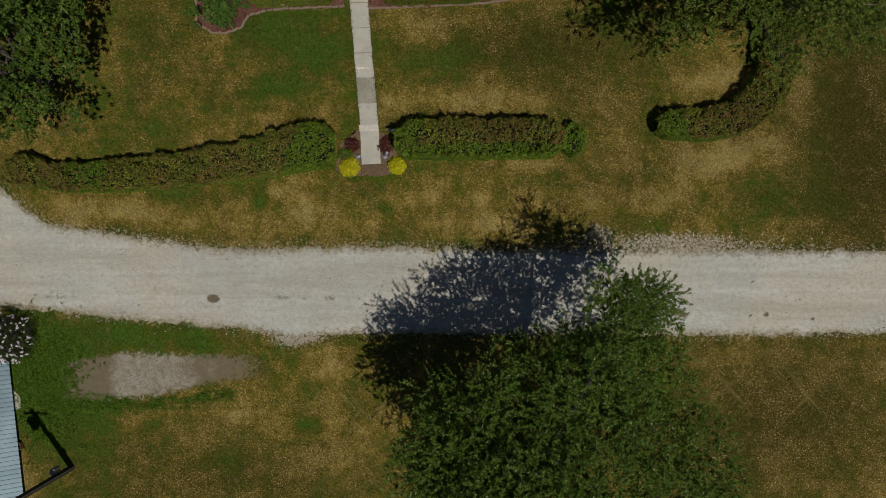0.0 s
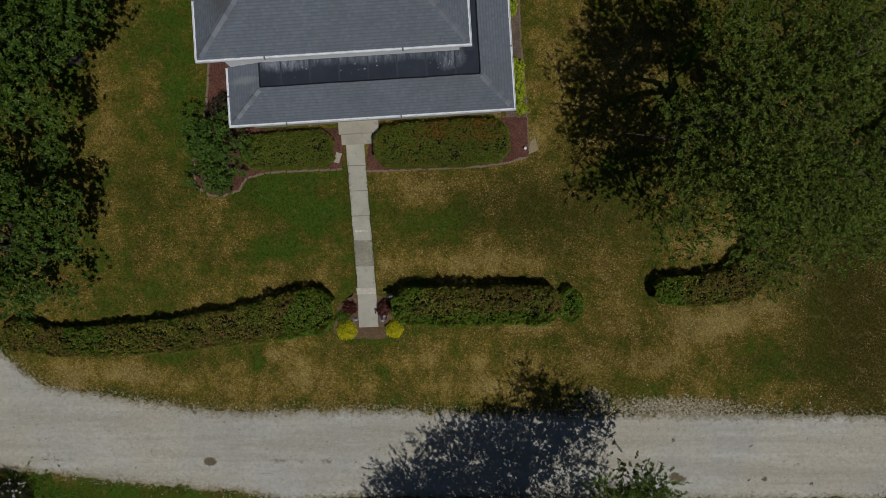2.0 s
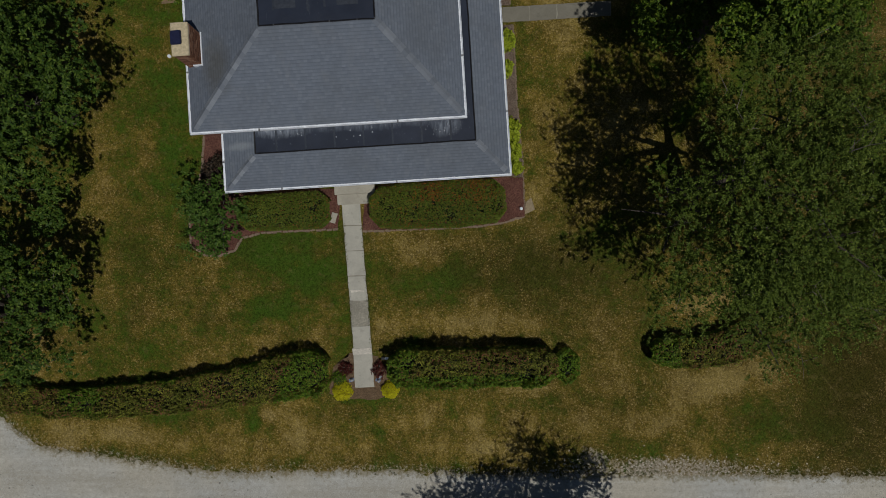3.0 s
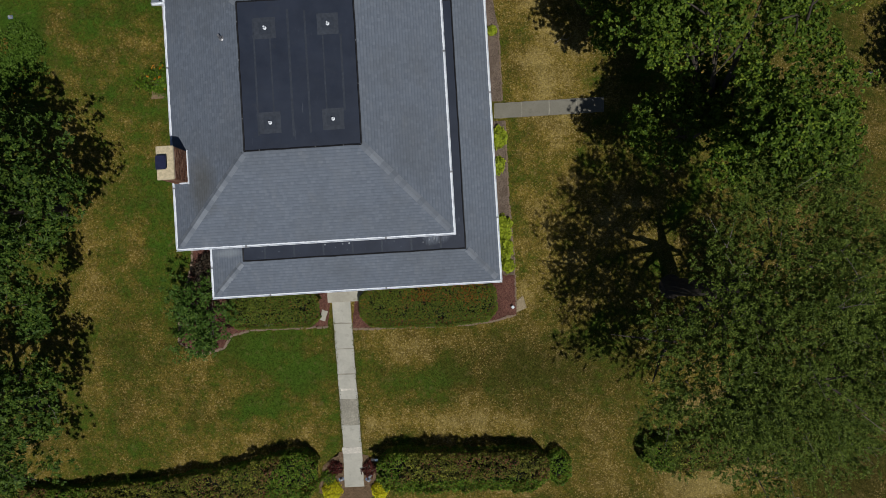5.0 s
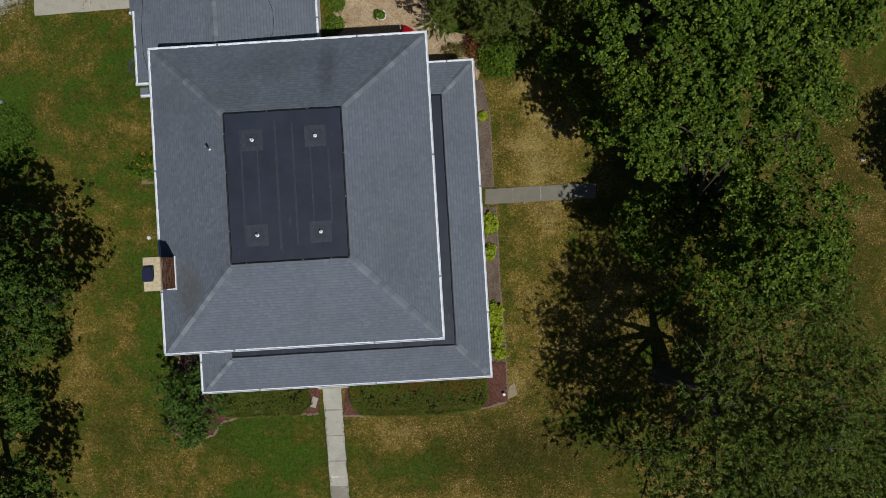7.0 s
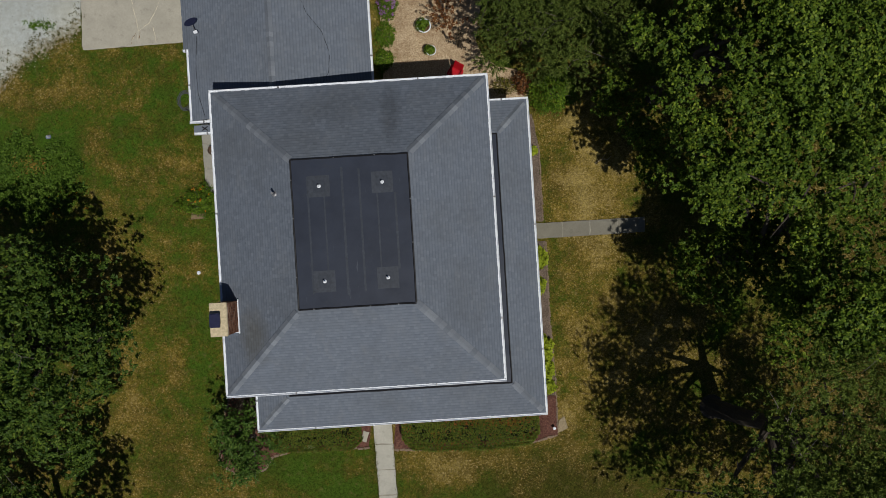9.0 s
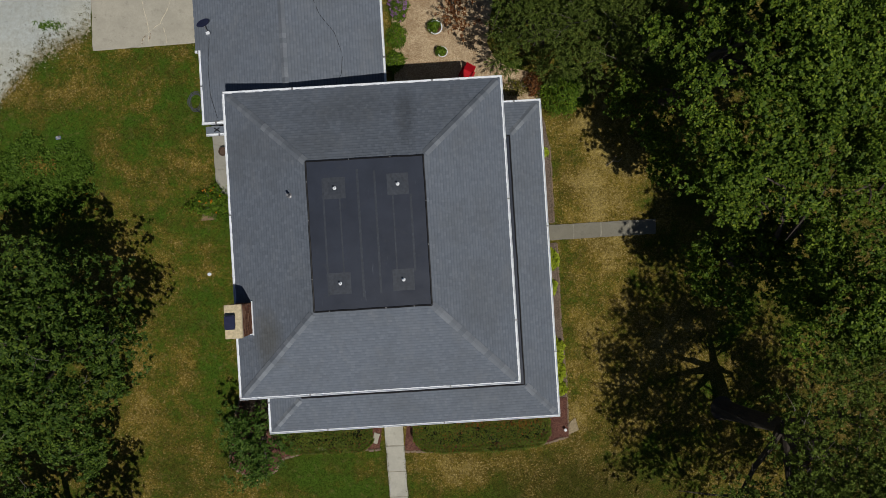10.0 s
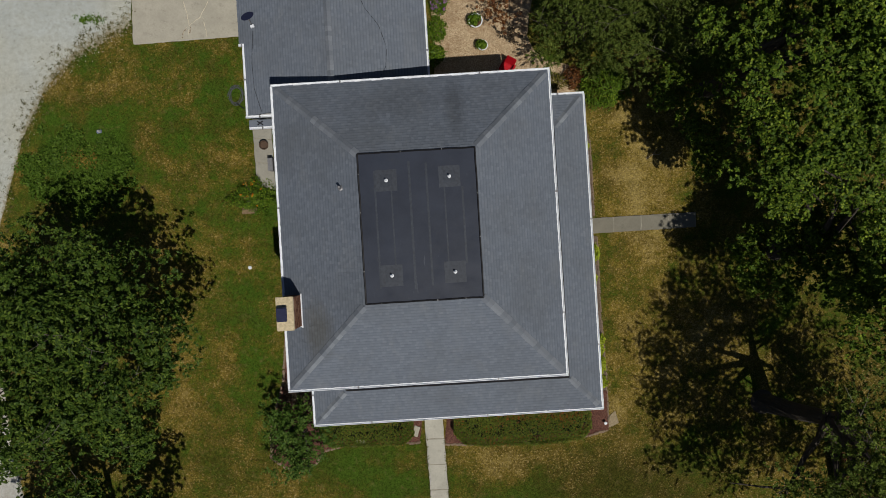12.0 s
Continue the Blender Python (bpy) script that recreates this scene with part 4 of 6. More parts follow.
slab_row("front_walk", "cracked pale concrete front walk of cast slabs", [(-4.19, 4.33)] + between((-4.27, 6.2), (-4.95, 13.95), 6), [(-3.16, 4.39)] + between((-3.30, 6.25), (-3.98, 13.98), 6), CONCRETE)
part("walk_patch", slab((-4.30, 6.02), (-3.28, 6.08), (-3.32, 6.42), (-4.34, 6.36), 0.0, 0.046, np.random.default_rng(5)), plain("pale_mortar", (0.62, 0.58, 0.5), 0.9, grain=12, vary=0.25), bpy.data.objects["front_walk"], "pale mortar patch")
part("walk_patch", slab((-4.42, 9.22), (-3.72, 9.26), (-3.76, 9.38), (-4.46, 9.36), 0.0, 0.043, np.random.default_rng(6)), bpy.data.materials["pale_mortar"], bpy.data.objects["front_walk"], "pale mortar patch")
slab_row("side_walk", "grey weathered concrete side walk", between((3.3, 23.2), (8.9, 23.59), 4), between((3.3, 24.02), (8.9, 24.39), 4), OLD_CONCRETE)
slab_row("west_walk", "narrow concrete walk along the west wall", between((-12.6, 25.35), (-12.9, 29.2), 3), between((-13.58, 25.6), (-13.9, 29.2), 3), concrete("pale_grey_concrete", (0.38, 0.365, 0.31)))
drive = slab_row("drive_slab", "cream concrete parking slab with branching cracks", [(-20.0, 32.75), (-20.15, 36.4), (-20.3, 40.5)], [(-13.6, 33.3), (-13.9, 36.8), (-14.2, 40.9)], CREAM, 0.03)
FILLER = plain("crack_filler", (0.66, 0.60, 0.46), 0.9, grain=20, vary=0.3)
for pts, mat in (([(-15.9, 36.4), (-16.02, 35.45), (-16.25, 34.73), (-16.54, 34.19), (-17.25, 33.64), (-17.42, 33.3), (-17.54, 32.98)], FILLER), ([(-16.42, 34.2), (-16.32, 33.8), (-16.24, 33.5), (-16.17, 33.05)], FILLER), ([(-17.5, 35.4), (-17.3, 34.6), (-17.08, 33.75), (-17.12, 33.05)], FILLER), ([(-17.25, 33.66), (-17.4, 33.4), (-17.5, 33.05)], DIRT), ([(-17.04, 33.7), (-17.08, 33.3)], DIRT)):
    crack = bmesh.new()
    path = [Vector((*p, 0.027)).lerp(Vector((*q, 0.027)), f) + Vector((RNG.normal(0, 0.02), RNG.normal(0, 0.02), 0)) for p, q in zip(pts, pts[1:]) for f in (0, 0.25, 0.5, 0.75)]
    add_tube(crack, path, [0.022 * RNG.uniform(0.5, 1.3) for _ in path], 5)
    part("crack", crack, mat, drive, "filled crack" if mat is FILLER else "dark crack")

# ---- the house ----
house = thing("house", HX, HY, 0, "two-storey white house with dark hipped shingle roofs", "house", turn=HTURN)
X0, X1, Y0, Y1 = -0.37, 11.29, 2.25, 15.09
EAVE, TOP = 5.84, 7.95
DX0, DX1, DY0, DY1 = 3.3, 7.9, 5.83, 11.69
LX, LY, LE, LT = 13.35, 14.66, 2.95, 3.42


def shingles(a, b, c, d, rng, pitch=0.14, tab=0.15, name="shingles"):
    """Courses of shingle tabs over the slope a, b (eave), c, d (above b and a)."""
    a, b, c, d = (Vector(p) for p in (a, b, c, d))
    nrm = (b - a).cross(d - a).normalized()
    along = (b - a).normalized()
    rise = (d - a) - along * (d - a).dot(along)
    rows = max(1, int(round(rise.length / pitch)))
    verts, faces = [], []
    for r in range(rows):
        f0, f1 = r / rows, min(1.0, (r + 1.15) / rows)
        l0, r0, l1, r1 = a.lerp(d, f0), b.lerp(c, f0), a.lerp(d, f1), b.lerp(c, f1)
        w0, off = (r0 - l0).length, (l1 - l0).dot(along)
        w1 = (r1 - l1).length
        u = -rng.uniform(0, tab)
        while u < w0:
            wide = tab * rng.uniform(0.75, 1.2)
            p, q = max(u, 0.0), min(u + wide - 0.004, w0)
            u += wide
            if q - p < 0.02:
                continue
            pt, qt = min(max(p - off, 0), w1), min(max(q - off, 0), w1)
            lift = 0.012 + (0.014 if rng.random() < 0.45 else 0.0)
            o = len(verts)
            verts += [l0 + along * p + nrm * lift, l0 + along * q + nrm * lift, l1 + along * qt + nrm * 0.004, l1 + along * pt + nrm * 0.004, l0 + along * p - nrm * 0.01, l0 + along * q - nrm * 0.01]
            faces += [(o, o + 1, o + 2, o + 3), (o + 4, o + 5, o + 1, o)]
    ob = mesh_ob(name, verts, faces, SHINGLE, house)
    # 1 along a tab's top, where the painted shadow line falls.
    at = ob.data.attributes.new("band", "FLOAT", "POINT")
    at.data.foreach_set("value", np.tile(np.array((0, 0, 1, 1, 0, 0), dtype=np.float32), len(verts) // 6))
    return tagged(ob, kind="stuff")


def slope(a, b, c, d, rng, thick=0.12):
    """A roof slope: its boarding, and the shingles over it."""
    a, b, c, d = (Vector(p) for p in (a, b, c, d))
    down = Vector((0, 0, -thick))
    vs = [a, b, c, d, a + down, b + down, c + down, d + down]
    mesh_ob("roof_slope", vs, [(0, 1, 2, 3), (7, 6, 5, 4), (0, 4, 5, 1), (1, 5, 6, 2), (2, 6, 7, 3), (3, 7, 4, 0)], SHINGLE, house)
    shingles(a, b, c, d, rng)


def caps(a, b, width=0.31, step=0.27):
    """Hip or ridge caps from the eave point a to b, each laid over the one below."""
    a, b = Vector(a), Vector(b)
    way = (b - a).normalized()
    side = way.cross(Vector((0, 0, 1))).normalized()
    a = a + way * 0.22
    k = int((b - a).length / step)
    hw = width / 2
    vs = [-side * hw + Vector((0, 0, -0.05)), Vector((0, 0, 0.05)), side * hw + Vector((0, 0, -0.05))]
    up = [v + way * step * 1.2 + Vector((0, 0, -0.012)) for v in vs]
    lo = [v + Vector((0, 0, -0.03)) for v in vs]
    me = bpy.data.meshes.new("cap_shingle")
    me.from_pydata([tuple(v) for v in vs + up + lo], [], [(0, 1, 4, 3), (1, 2, 5, 4), (6, 7, 1, 0), (7, 8, 2, 1)])
    me.materials.append(CAP_VARIED)
    me.update()
    for i in range(k):
        ob = new("cap_shingle", me)
        ob.parent = house
        ob.location = a + way * step * i + Vector((0, 0, 0.03))


def make_cap():
    n = Nodes("cap_shingle_tone")
    c = n.ramp(n.piece(), (0.0, (0.150, 0.172, 0.206)), (0.5, (0.188, 0.211, 0.246)), (1.0, (0.245, 0.270, 0.306)))
    c = n.mix(n.ramp(n.noise(60, 3), (0.3, 0.35), (0.7, 0.0)), c, (0.09, 0.094, 0.1))
    return n.done(c, 0.85, n.noise(120, 3), 0.3, 0.004)


CAP_VARIED = make_cap()
rr = np.random.default_rng(11)
E4 = [(X0, Y0, EAVE), (X1, Y0, EAVE), (X1, Y1, EAVE), (X0, Y1, EAVE)]
D4 = [(DX0, DY0, TOP), (DX1, DY0, TOP), (DX1, DY1, TOP), (DX0, DY1, TOP)]
for i in range(4):
    j = (i + 1) % 4
    slope(E4[i], E4[j], D4[j], D4[i], rr)
    caps(E4[i], D4[i])

# Lower skirt roof over the porch, on the south and east sides.
SI, SJ, SY = 1.6, 11.83, 1.59
slope((0, 0, LE), (LX, 0, LE), (SJ, SY, LT), (SI, SY, LT), rr)
slope((LX, 0, LE), (LX, LY, LE), (SJ, 13.05, LT), (SJ, SY, LT), rr)
slope((0, 2.75, LE), (0, 0, LE), (SI, SY, LT), (SI, 2.75, LT), rr)
slope((LX, LY, LE), (10.95, LY, LE), (10.95, 13.05, LT), (SJ, 13.05, LT), rr)
caps((0, 0, LE), (SI, SY, LT), 0.32)
caps((LX, 0, LE), (SJ, SY, LT), 0.32)
caps((LX, LY, LE), (SJ, 13.05, LT), 0.32)


def deck(x0, x1, y0, y1, z):
    part("roof_membrane", box(x0, x1, y0, y1, z - 0.12, z), MEMBRANE, house, "black rubber membrane on the flat roof")


deck(DX0, DX1, DY0, DY1, TOP + 0.03)
deck(SI, 10.95, SY, 2.75, LT + 0.01)
deck(10.95, SJ, SY, 13.05, LT + 0.008)


def rim(pts, z, w=0.055):
    """A ragged black edge strip along a flat roof."""
    for (ax, ay), (bx, by) in zip(pts, pts[1:]):
        bm = bmesh.new()
        n = max(2, int(math.hypot(bx - ax, by - ay) / 0.5))
        cs = [(ax + (bx - ax) * k / n + RNG.normal(0, 0.006), ay + (by - ay) * k / n + RNG.normal(0, 0.006), z + RNG.normal(0, 0.004)) for k in range(n + 1)]
        add_tube(bm, cs, [w * 0.6] * len(cs), 6)
        part("edge_strip", bm, TRIM, house)


rim([(DX0, DY0), (DX1, DY0), (DX1, DY1), (DX0, DY1), (DX0, DY0)], TOP + 0.04)
rim([(SI, 2.7), (SI, SY), (SJ, SY), (SJ, 13.05), (10.98, 13.05)], LT + 0.02)
for x, y in ((3.9, DY0), (6.1, DY0), (7.2, DY0), (DX0, 7.1), (DX0, 9.4), (DX0, 10.9), (DX1, 8.2), (DX1, 9.9), (5.0, DY1), (6.6, DY1)):
    part("flashing_tab", box(x - 0.018, x + 0.018, y - 0.022, y + 0.022, TOP + 0.062, TOP + 0.085, 0.004), GREY, house)
for x, y in ((4.37, 10.6), (6.84, 10.62), (4.38, 6.88), (6.85, 6.88)):
    part("membrane_patch", box(x - 0.42, x + 0.42, y - 0.42, y + 0.42, TOP + 0.031, TOP + 0.036, 0.002), PATCH, house)
    part("membrane_patch", box(x - 0.24, x + 0.24, y - 0.24, y + 0.24, TOP + 0.037, TOP + 0.041, 0.002), SEAM, house)
    v = part("roof_vent", lathe([(0.075, TOP + 0.04), (0.065, TOP + 0.05), (0.03, TOP + 0.07), (0.025, TOP + 0.20), (0.036, TOP + 0.21), (0.036, TOP + 0.24), (0.015, TOP + 0.26)], x, y, 12), WHITE, house, "small white plastic roof vent")
for x, w, a, b in ((3.92, 0.07, 6.4, 11.0), (4.55, 0.06, 7.3, 10.2), (5.28, 0.09, 6.3, 11.3), (5.95, 0.08, 6.4, 11.2), (6.62, 0.06, 7.3, 10.2), (7.32, 0.08, 7.2, 10.2)):
    part("membrane_seam", box(x - w / 2, x + w / 2, a, b, TOP + 0.031, TOP + 0.0345), SEAM, house)
for x in np.arange(2.6, 11.2, 1.35):
    part("membrane_seam", box(x - 0.04, x + 0.04, 1.65, 2.7, LT + 0.011, LT + 0.0145), SEAM, house)
zp = EAVE + (2.5 - X0) * (TOP - EAVE) / (DX0 - X0)
part("vent_pipe", lathe([(0.11, zp - 0.08), (0.11, zp + 0.06), (0.05, zp + 0.09), (0.05, zp + 0.42)], 2.5, 10.46, 12), GREY, house, "grey metal vent pipe")


def gutter(a, b, z, out):
    """A white eaves gutter from a to b; out: the way it hangs out."""
    (ax, ay), (bx, by) = a, b
    x0, x1, y0, y1 = min(ax, bx), max(ax, bx), min(ay, by), max(ay, by)
    if out[0]:
        x0, x1 = (x0, x0 + 0.105) if out[0] > 0 else (x0 - 0.105, x0)
    else:
        y0, y1 = (y0, y0 + 0.105) if out[1] > 0 else (y0 - 0.105, y0)
    bm = box(x0, x1, y0, y1, z - 0.14, z - 0.05, 0.012)
    if out[0]:
        add_box(bm, x0, x0 + 0.022, y0, y1, z - 0.06, z + 0.012, 0.004)
        add_box(bm, x1 - 0.022, x1, y0, y1, z - 0.06, z + 0.012, 0.004)
    else:
        add_box(bm, x0, x1, y0, y0 + 0.022, z - 0.06, z + 0.012, 0.004)
        add_box(bm, x0, x1, y1 - 0.022, y1, z - 0.06, z + 0.012, 0.004)
    g = part("gutter", bm, WHITE, house, "white painted eaves gutter")
    n = max(1, int(max(x1 - x0, y1 - y0) / 3.1))
    for k in range(1, n + 1):
        f = k / (n + 1)
        if out[0]:
            part("joint", box(x0 - 0.006, x1 + 0.006, y0 + (y1 - y0) * f - 0.03, y0 + (y1 - y0) * f + 0.03, z - 0.14, z + 0.018), GREY if k % 2 else WHITE, g)
        else:
            part("joint", box(x0 + (x1 - x0) * f - 0.03, x0 + (x1 - x0) * f + 0.03, y0 - 0.006, y1 + 0.006, z - 0.14, z + 0.018), GREY if k % 2 else WHITE, g)


gutter((X0 - 0.10, Y0), (X1 + 0.10, Y0), EAVE, (0, -1))
gutter((X0 - 0.10, Y1), (X1 + 0.10, Y1), EAVE, (0, 1))
gutter((X0, Y0), (X0, Y1), EAVE, (-1, 0))
gutter((X1, Y0), (X1, Y1), EAVE, (1, 0))
gutter((-0.10, 0), (LX + 0.10, 0), LE, (0, -1))
gutter((LX, 0), (LX, LY), LE, (1, 0))
gutter((0, 0), (0, 2.72), LE, (-1, 0))
gutter((10.95, LY), (LX + 0.10, LY), LE, (0, 1))


def siding(name, a, b, z0, z1, out):
    """A wall of lapped boards from a to b, its face towards out."""
    (ax, ay), (bx, by) = a, b
    d = Vector((bx - ax, by - ay, 0)).normalized()
    o = Vector((out[0], out[1], 0))
    verts, faces = [], []
    rows = int((z1 - z0) / 0.15)
    for r in range(rows):
        za, zb = z0 + (z1 - z0) * r / rows, z0 + (z1 - z0) * (r + 1) / rows
        k = len(verts)
        A, B = Vector((ax, ay, 0)), Vector((bx, by, 0))
        verts += [A + o * 0.02 + Vector((0, 0, za)), B + o * 0.02 + Vector((0, 0, za)), B + o * 0.006 + Vector((0, 0, zb)), A + o * 0.006 + Vector((0, 0, zb)), A + Vector((0, 0, za)), B + Vector((0, 0, za))]
        faces += [(k, k + 1, k + 2, k + 3), (k + 4, k + 5, k + 1, k)]
    k = len(verts)
    for p in ((ax, ay), (bx, by)):
        for t in (0.0, -0.2):
            for z in (z0, z1):
                verts.append((p[0] + o.x * t, p[1] + o.y * t, z))
    faces += [(k, k + 1, k + 5, k + 4), (k + 2, k + 6, k + 7, k + 3), (k, k + 2, k + 3, k + 1), (k + 4, k + 5, k + 7, k + 6), (k + 1, k + 3, k + 7, k + 5), (k, k + 4, k + 6, k + 2)]
    mesh_ob(name, verts, faces, SIDING, house)


WX0, WX1, WY0, WY1 = 0.15, 10.93, 2.75, 14.64
siding("wall", (WX0, WY0), (WX1, WY0), 0.0, 5.75, (0, -1))
siding("wall", (WX1, WY0 + 0.2), (WX1, WY1 - 0.2), 0.0, 5.75, (1, 0))
siding("wall", (WX1, WY1), (WX0, WY1), 0.0, 5.75, (0, 1))
siding("wall", (WX0, WY1 - 0.2), (WX0, WY0 + 0.2), 0.0, 5.75, (-1, 0))
part("soffit", box(X0, X1, Y0, Y1, EAVE - 0.16, EAVE - 0.125), WHITE, house)
part("soffit", box(0.02, LX - 0.02, 0.02, 2.72, LE - 0.16, LE - 0.125), WHITE, house)
part("soffit", box(10.96, LX - 0.02, 2.74, LY - 0.02, LE - 0.16, LE - 0.125), WHITE, house)
part("porch_floor", box(0.35, LX - 0.35, 0.4, 2.74, 0.0, 0.42, 0.02), CREAM, house, "painted porch floor")
part("porch_floor", box(10.95, LX - 0.35, 2.745, LY - 0.4, 0.0, 0.42, 0.02), CREAM, house, "painted porch floor")


def column(x, y):
    bm = box(x - 0.15, x + 0.15, y - 0.15, y + 0.15, 0.42, 0.62, 0.015)
    add_lathe(bm, [(0.10, 0.62), (0.11, 0.7), (0.095, 0.78), (0.085, 2.6), (0.11, 2.68), (0.13, 2.75)], x, y, 14)
    part("porch_column", bm, WHITE, house, "white turned porch column")


def railing(a, b):
    """Two rails and their balusters."""
    (ax, ay), (bx, by) = a, b
    n = int(math.hypot(bx - ax, by - ay) / 0.14)
    bm = bmesh.new()
    horizontal = abs(bx - ax) > abs(by - ay)
    for z in (0.55, 1.22):
        if horizontal:
            add_box(bm, ax, bx, ay - 0.05, ay + 0.05, z, z + 0.06)
        else:
            add_box(bm, ax - 0.05, ax + 0.05, ay, by, z, z + 0.06)
    r = part("porch_railing", bm, WHITE, house, "white porch railing")
    for k in range(1, n):
        x, y = ax + (bx - ax) * k / n, ay + (by - ay) * k / n
        part("baluster", box(x - 0.02, x + 0.02, y - 0.02, y + 0.02, 0.61, 1.22), WHITE, r)


cols = [0.55, 3.0, 4.55, 6.75, 9.0, 10.9, 12.8]
for x in cols:
    column(x, 0.55)
for a, b in zip(cols, cols[1:]):
    if a != 4.55:
        railing((a + 0.15, 0.55), (b - 0.15, 0.55))
ecols = [3.6, 6.4, 9.0, 11.6, 14.1]
for y in ecols:
    column(12.8, y)
for a, b in zip([0.55] + ecols, ecols):
    if a != 6.4:
        railing((12.8, a + 0.15), (12.8, b - 0.15))
part("front_step", box(4.62, 6.68, -0.22, 0.42, 0.0, 0.24, 0.02), CREAM, house, "cream concrete front step")
part("front_step", box(4.72, 6.58, -0.75, -0.22, 0.0, 0.10, 0.02), CREAM, house, "cream concrete landing")

# Chimney on the west wall.
CX0, CX1, CY0, CY1, CT = -0.28, 0.40, 4.98, 6.26, 7.58
chim = part("chimney", box(CX0 + 0.012, CX1 - 0.012, CY0 + 0.012, CY1 - 0.012, 0.0, CT), plain("mortar", (0.3, 0.26, 0.22), 0.95, grain=20), house, "brown brick chimney with a stone cap")
verts, faces = [], []
rb = np.random.default_rng(4)


def brick_face(p, along, out, length):
    """Courses of bricks on one face."""
    for r in range(int(CT / 0.075)):
        z0, z1 = r * 0.075 + 0.004, r * 0.075 + 0.069
        u = -0.11 if r % 2 else 0.0
        while u < length:
            a, b = max(u, 0.0) + 0.004, min(u + 0.215, length) - 0.004
            u += 0.22
            if b - a < 0.03:
                continue
            f = out * (0.004 + rb.uniform(0, 0.006))
            k = len(verts)
            for s, q in ((a, z0), (b, z0), (b, z1), (a, z1)):
                verts.append(p + along * s + f + Vector((0, 0, q)))
            for s, q in ((a, z0), (b, z0), (b, z1), (a, z1)):
                verts.append(p + along * s - out * 0.012 + Vector((0, 0, q)))
            faces.extend([(k, k + 1, k + 2, k + 3), (k + 3, k + 2, k + 6, k + 7), (k + 4, k + 5, k + 1, k), (k + 1, k + 5, k + 6, k + 2), (k + 4, k, k + 3, k + 7)])


brick_face(Vector((CX1 - 0.012, CY0, 0)), Vector((0, 1, 0)), Vector((1, 0, 0)), CY1 - CY0)
brick_face(Vector((CX0 + 0.012, CY1, 0)), Vector((0, -1, 0)), Vector((-1, 0, 0)), CY1 - CY0)
brick_face(Vector((CX0, CY0 + 0.012, 0)), Vector((1, 0, 0)), Vector((0, -1, 0)), CX1 - CX0)
brick_face(Vector((CX1, CY1 - 0.012, 0)), Vector((-1, 0, 0)), Vector((0, 1, 0)), CX1 - CX0)
tagged(mesh_ob("bricks", verts, faces, BRICK, chim), kind="stuff")
part("cap_stone", box(CX0 - 0.03, CX1 - 0.02, CY0 - 0.03, CY1 + 0.03, CT, CT + 0.09, 0.012), LIMESTONE, chim, "stained cream cap slab")
flue = part("flue_cap", box(CX0 + 0.03, CX0 + 0.45, CY0 + 0.35, CY0 + 0.91, CT + 0.26, CT + 0.34, 0.03), NAVY, chim, "dark blue metal flue cap")
part("flue", box(CX0 + 0.06, CX0 + 0.38, CY0 + 0.42, CY0 + 0.84, CT + 0.09, CT + 0.26, 0.01), TRIM, chim)
part("flashing", box(CX1, CX1 + 0.045, CY0 - 0.08, CY1 + 0.06, 6.2, 6.40, 0.005), WHITE, chim, "white metal flashing")
part("flashing", box(CX0 + 0.3, CX1, CY0 - 0.05, CY0 - 0.005, 6.1, 6.34, 0.005), WHITE, chim, "white metal flashing")

# North wing with its own low gable.
WE, WR, RX = 2.9, 4.35, 1.9
slope((-2.30, 22.0, WE), (-2.30, 14.6, WE), (RX, 14.66, WR), (RX, 22.0, WR), rr)
slope((6.2, 14.7, WE), (6.2, 22.0, WE), (RX, 22.0, WR), (RX, 14.7, WR), rr)
slope((-2.56, 22.0, WE - 0.1), (-2.56, 18.0, WE - 0.1), (-2.30, 18.0, WE + 0.012), (-2.30, 22.0, WE + 0.012), rr)
caps((RX, 14.75, WR), (RX, 22.0, WR), 0.3, 0.22)
gutter((-2.30, 14.6), (-2.30, 18.0), WE, (-1, 0))
gutter((-2.60, 18.0), (-2.28, 18.0), WE - 0.05, (0, -1))
gutter((6.2, 14.75), (6.2, 22.0), WE, (1, 0))
gutter((-2.44, 14.6), (-1.1, 14.6), WE + 0.02, (0, -1))
siding("wall", (-2.0, 22.0), (-2.0, 14.9), 0.0, 2.75, (-1, 0))
siding("wall", (-2.0, 14.9), (0.1, 14.9), 0.0, 2.75, (0, -1))
siding("wall", (5.9, 14.7), (5.9, 22.0), 0.0, 2.75, (1, 0))
part("roof_return", box(-2.38, -1.12, 14.12, 14.46, 2.5, 2.58, 0.01), SHINGLE, house, "little shingled roof return")
gutter((-2.38, 14.12), (-1.12, 14.12), 2.6, (0, -1))
part("bracket", tube([(-1.98, 14.2, 2.6), (-1.72, 14.38, 2.6)], [0.025, 0.025], 5), TRIM, house)
part("bracket", tube([(-1.98, 14.38, 2.6), (-1.72, 14.2, 2.6)], [0.025, 0.025], 5), TRIM, house)


def wing_z(x):
    return WE + (WR - WE) * (1 - abs(x - RX) / 4.2)


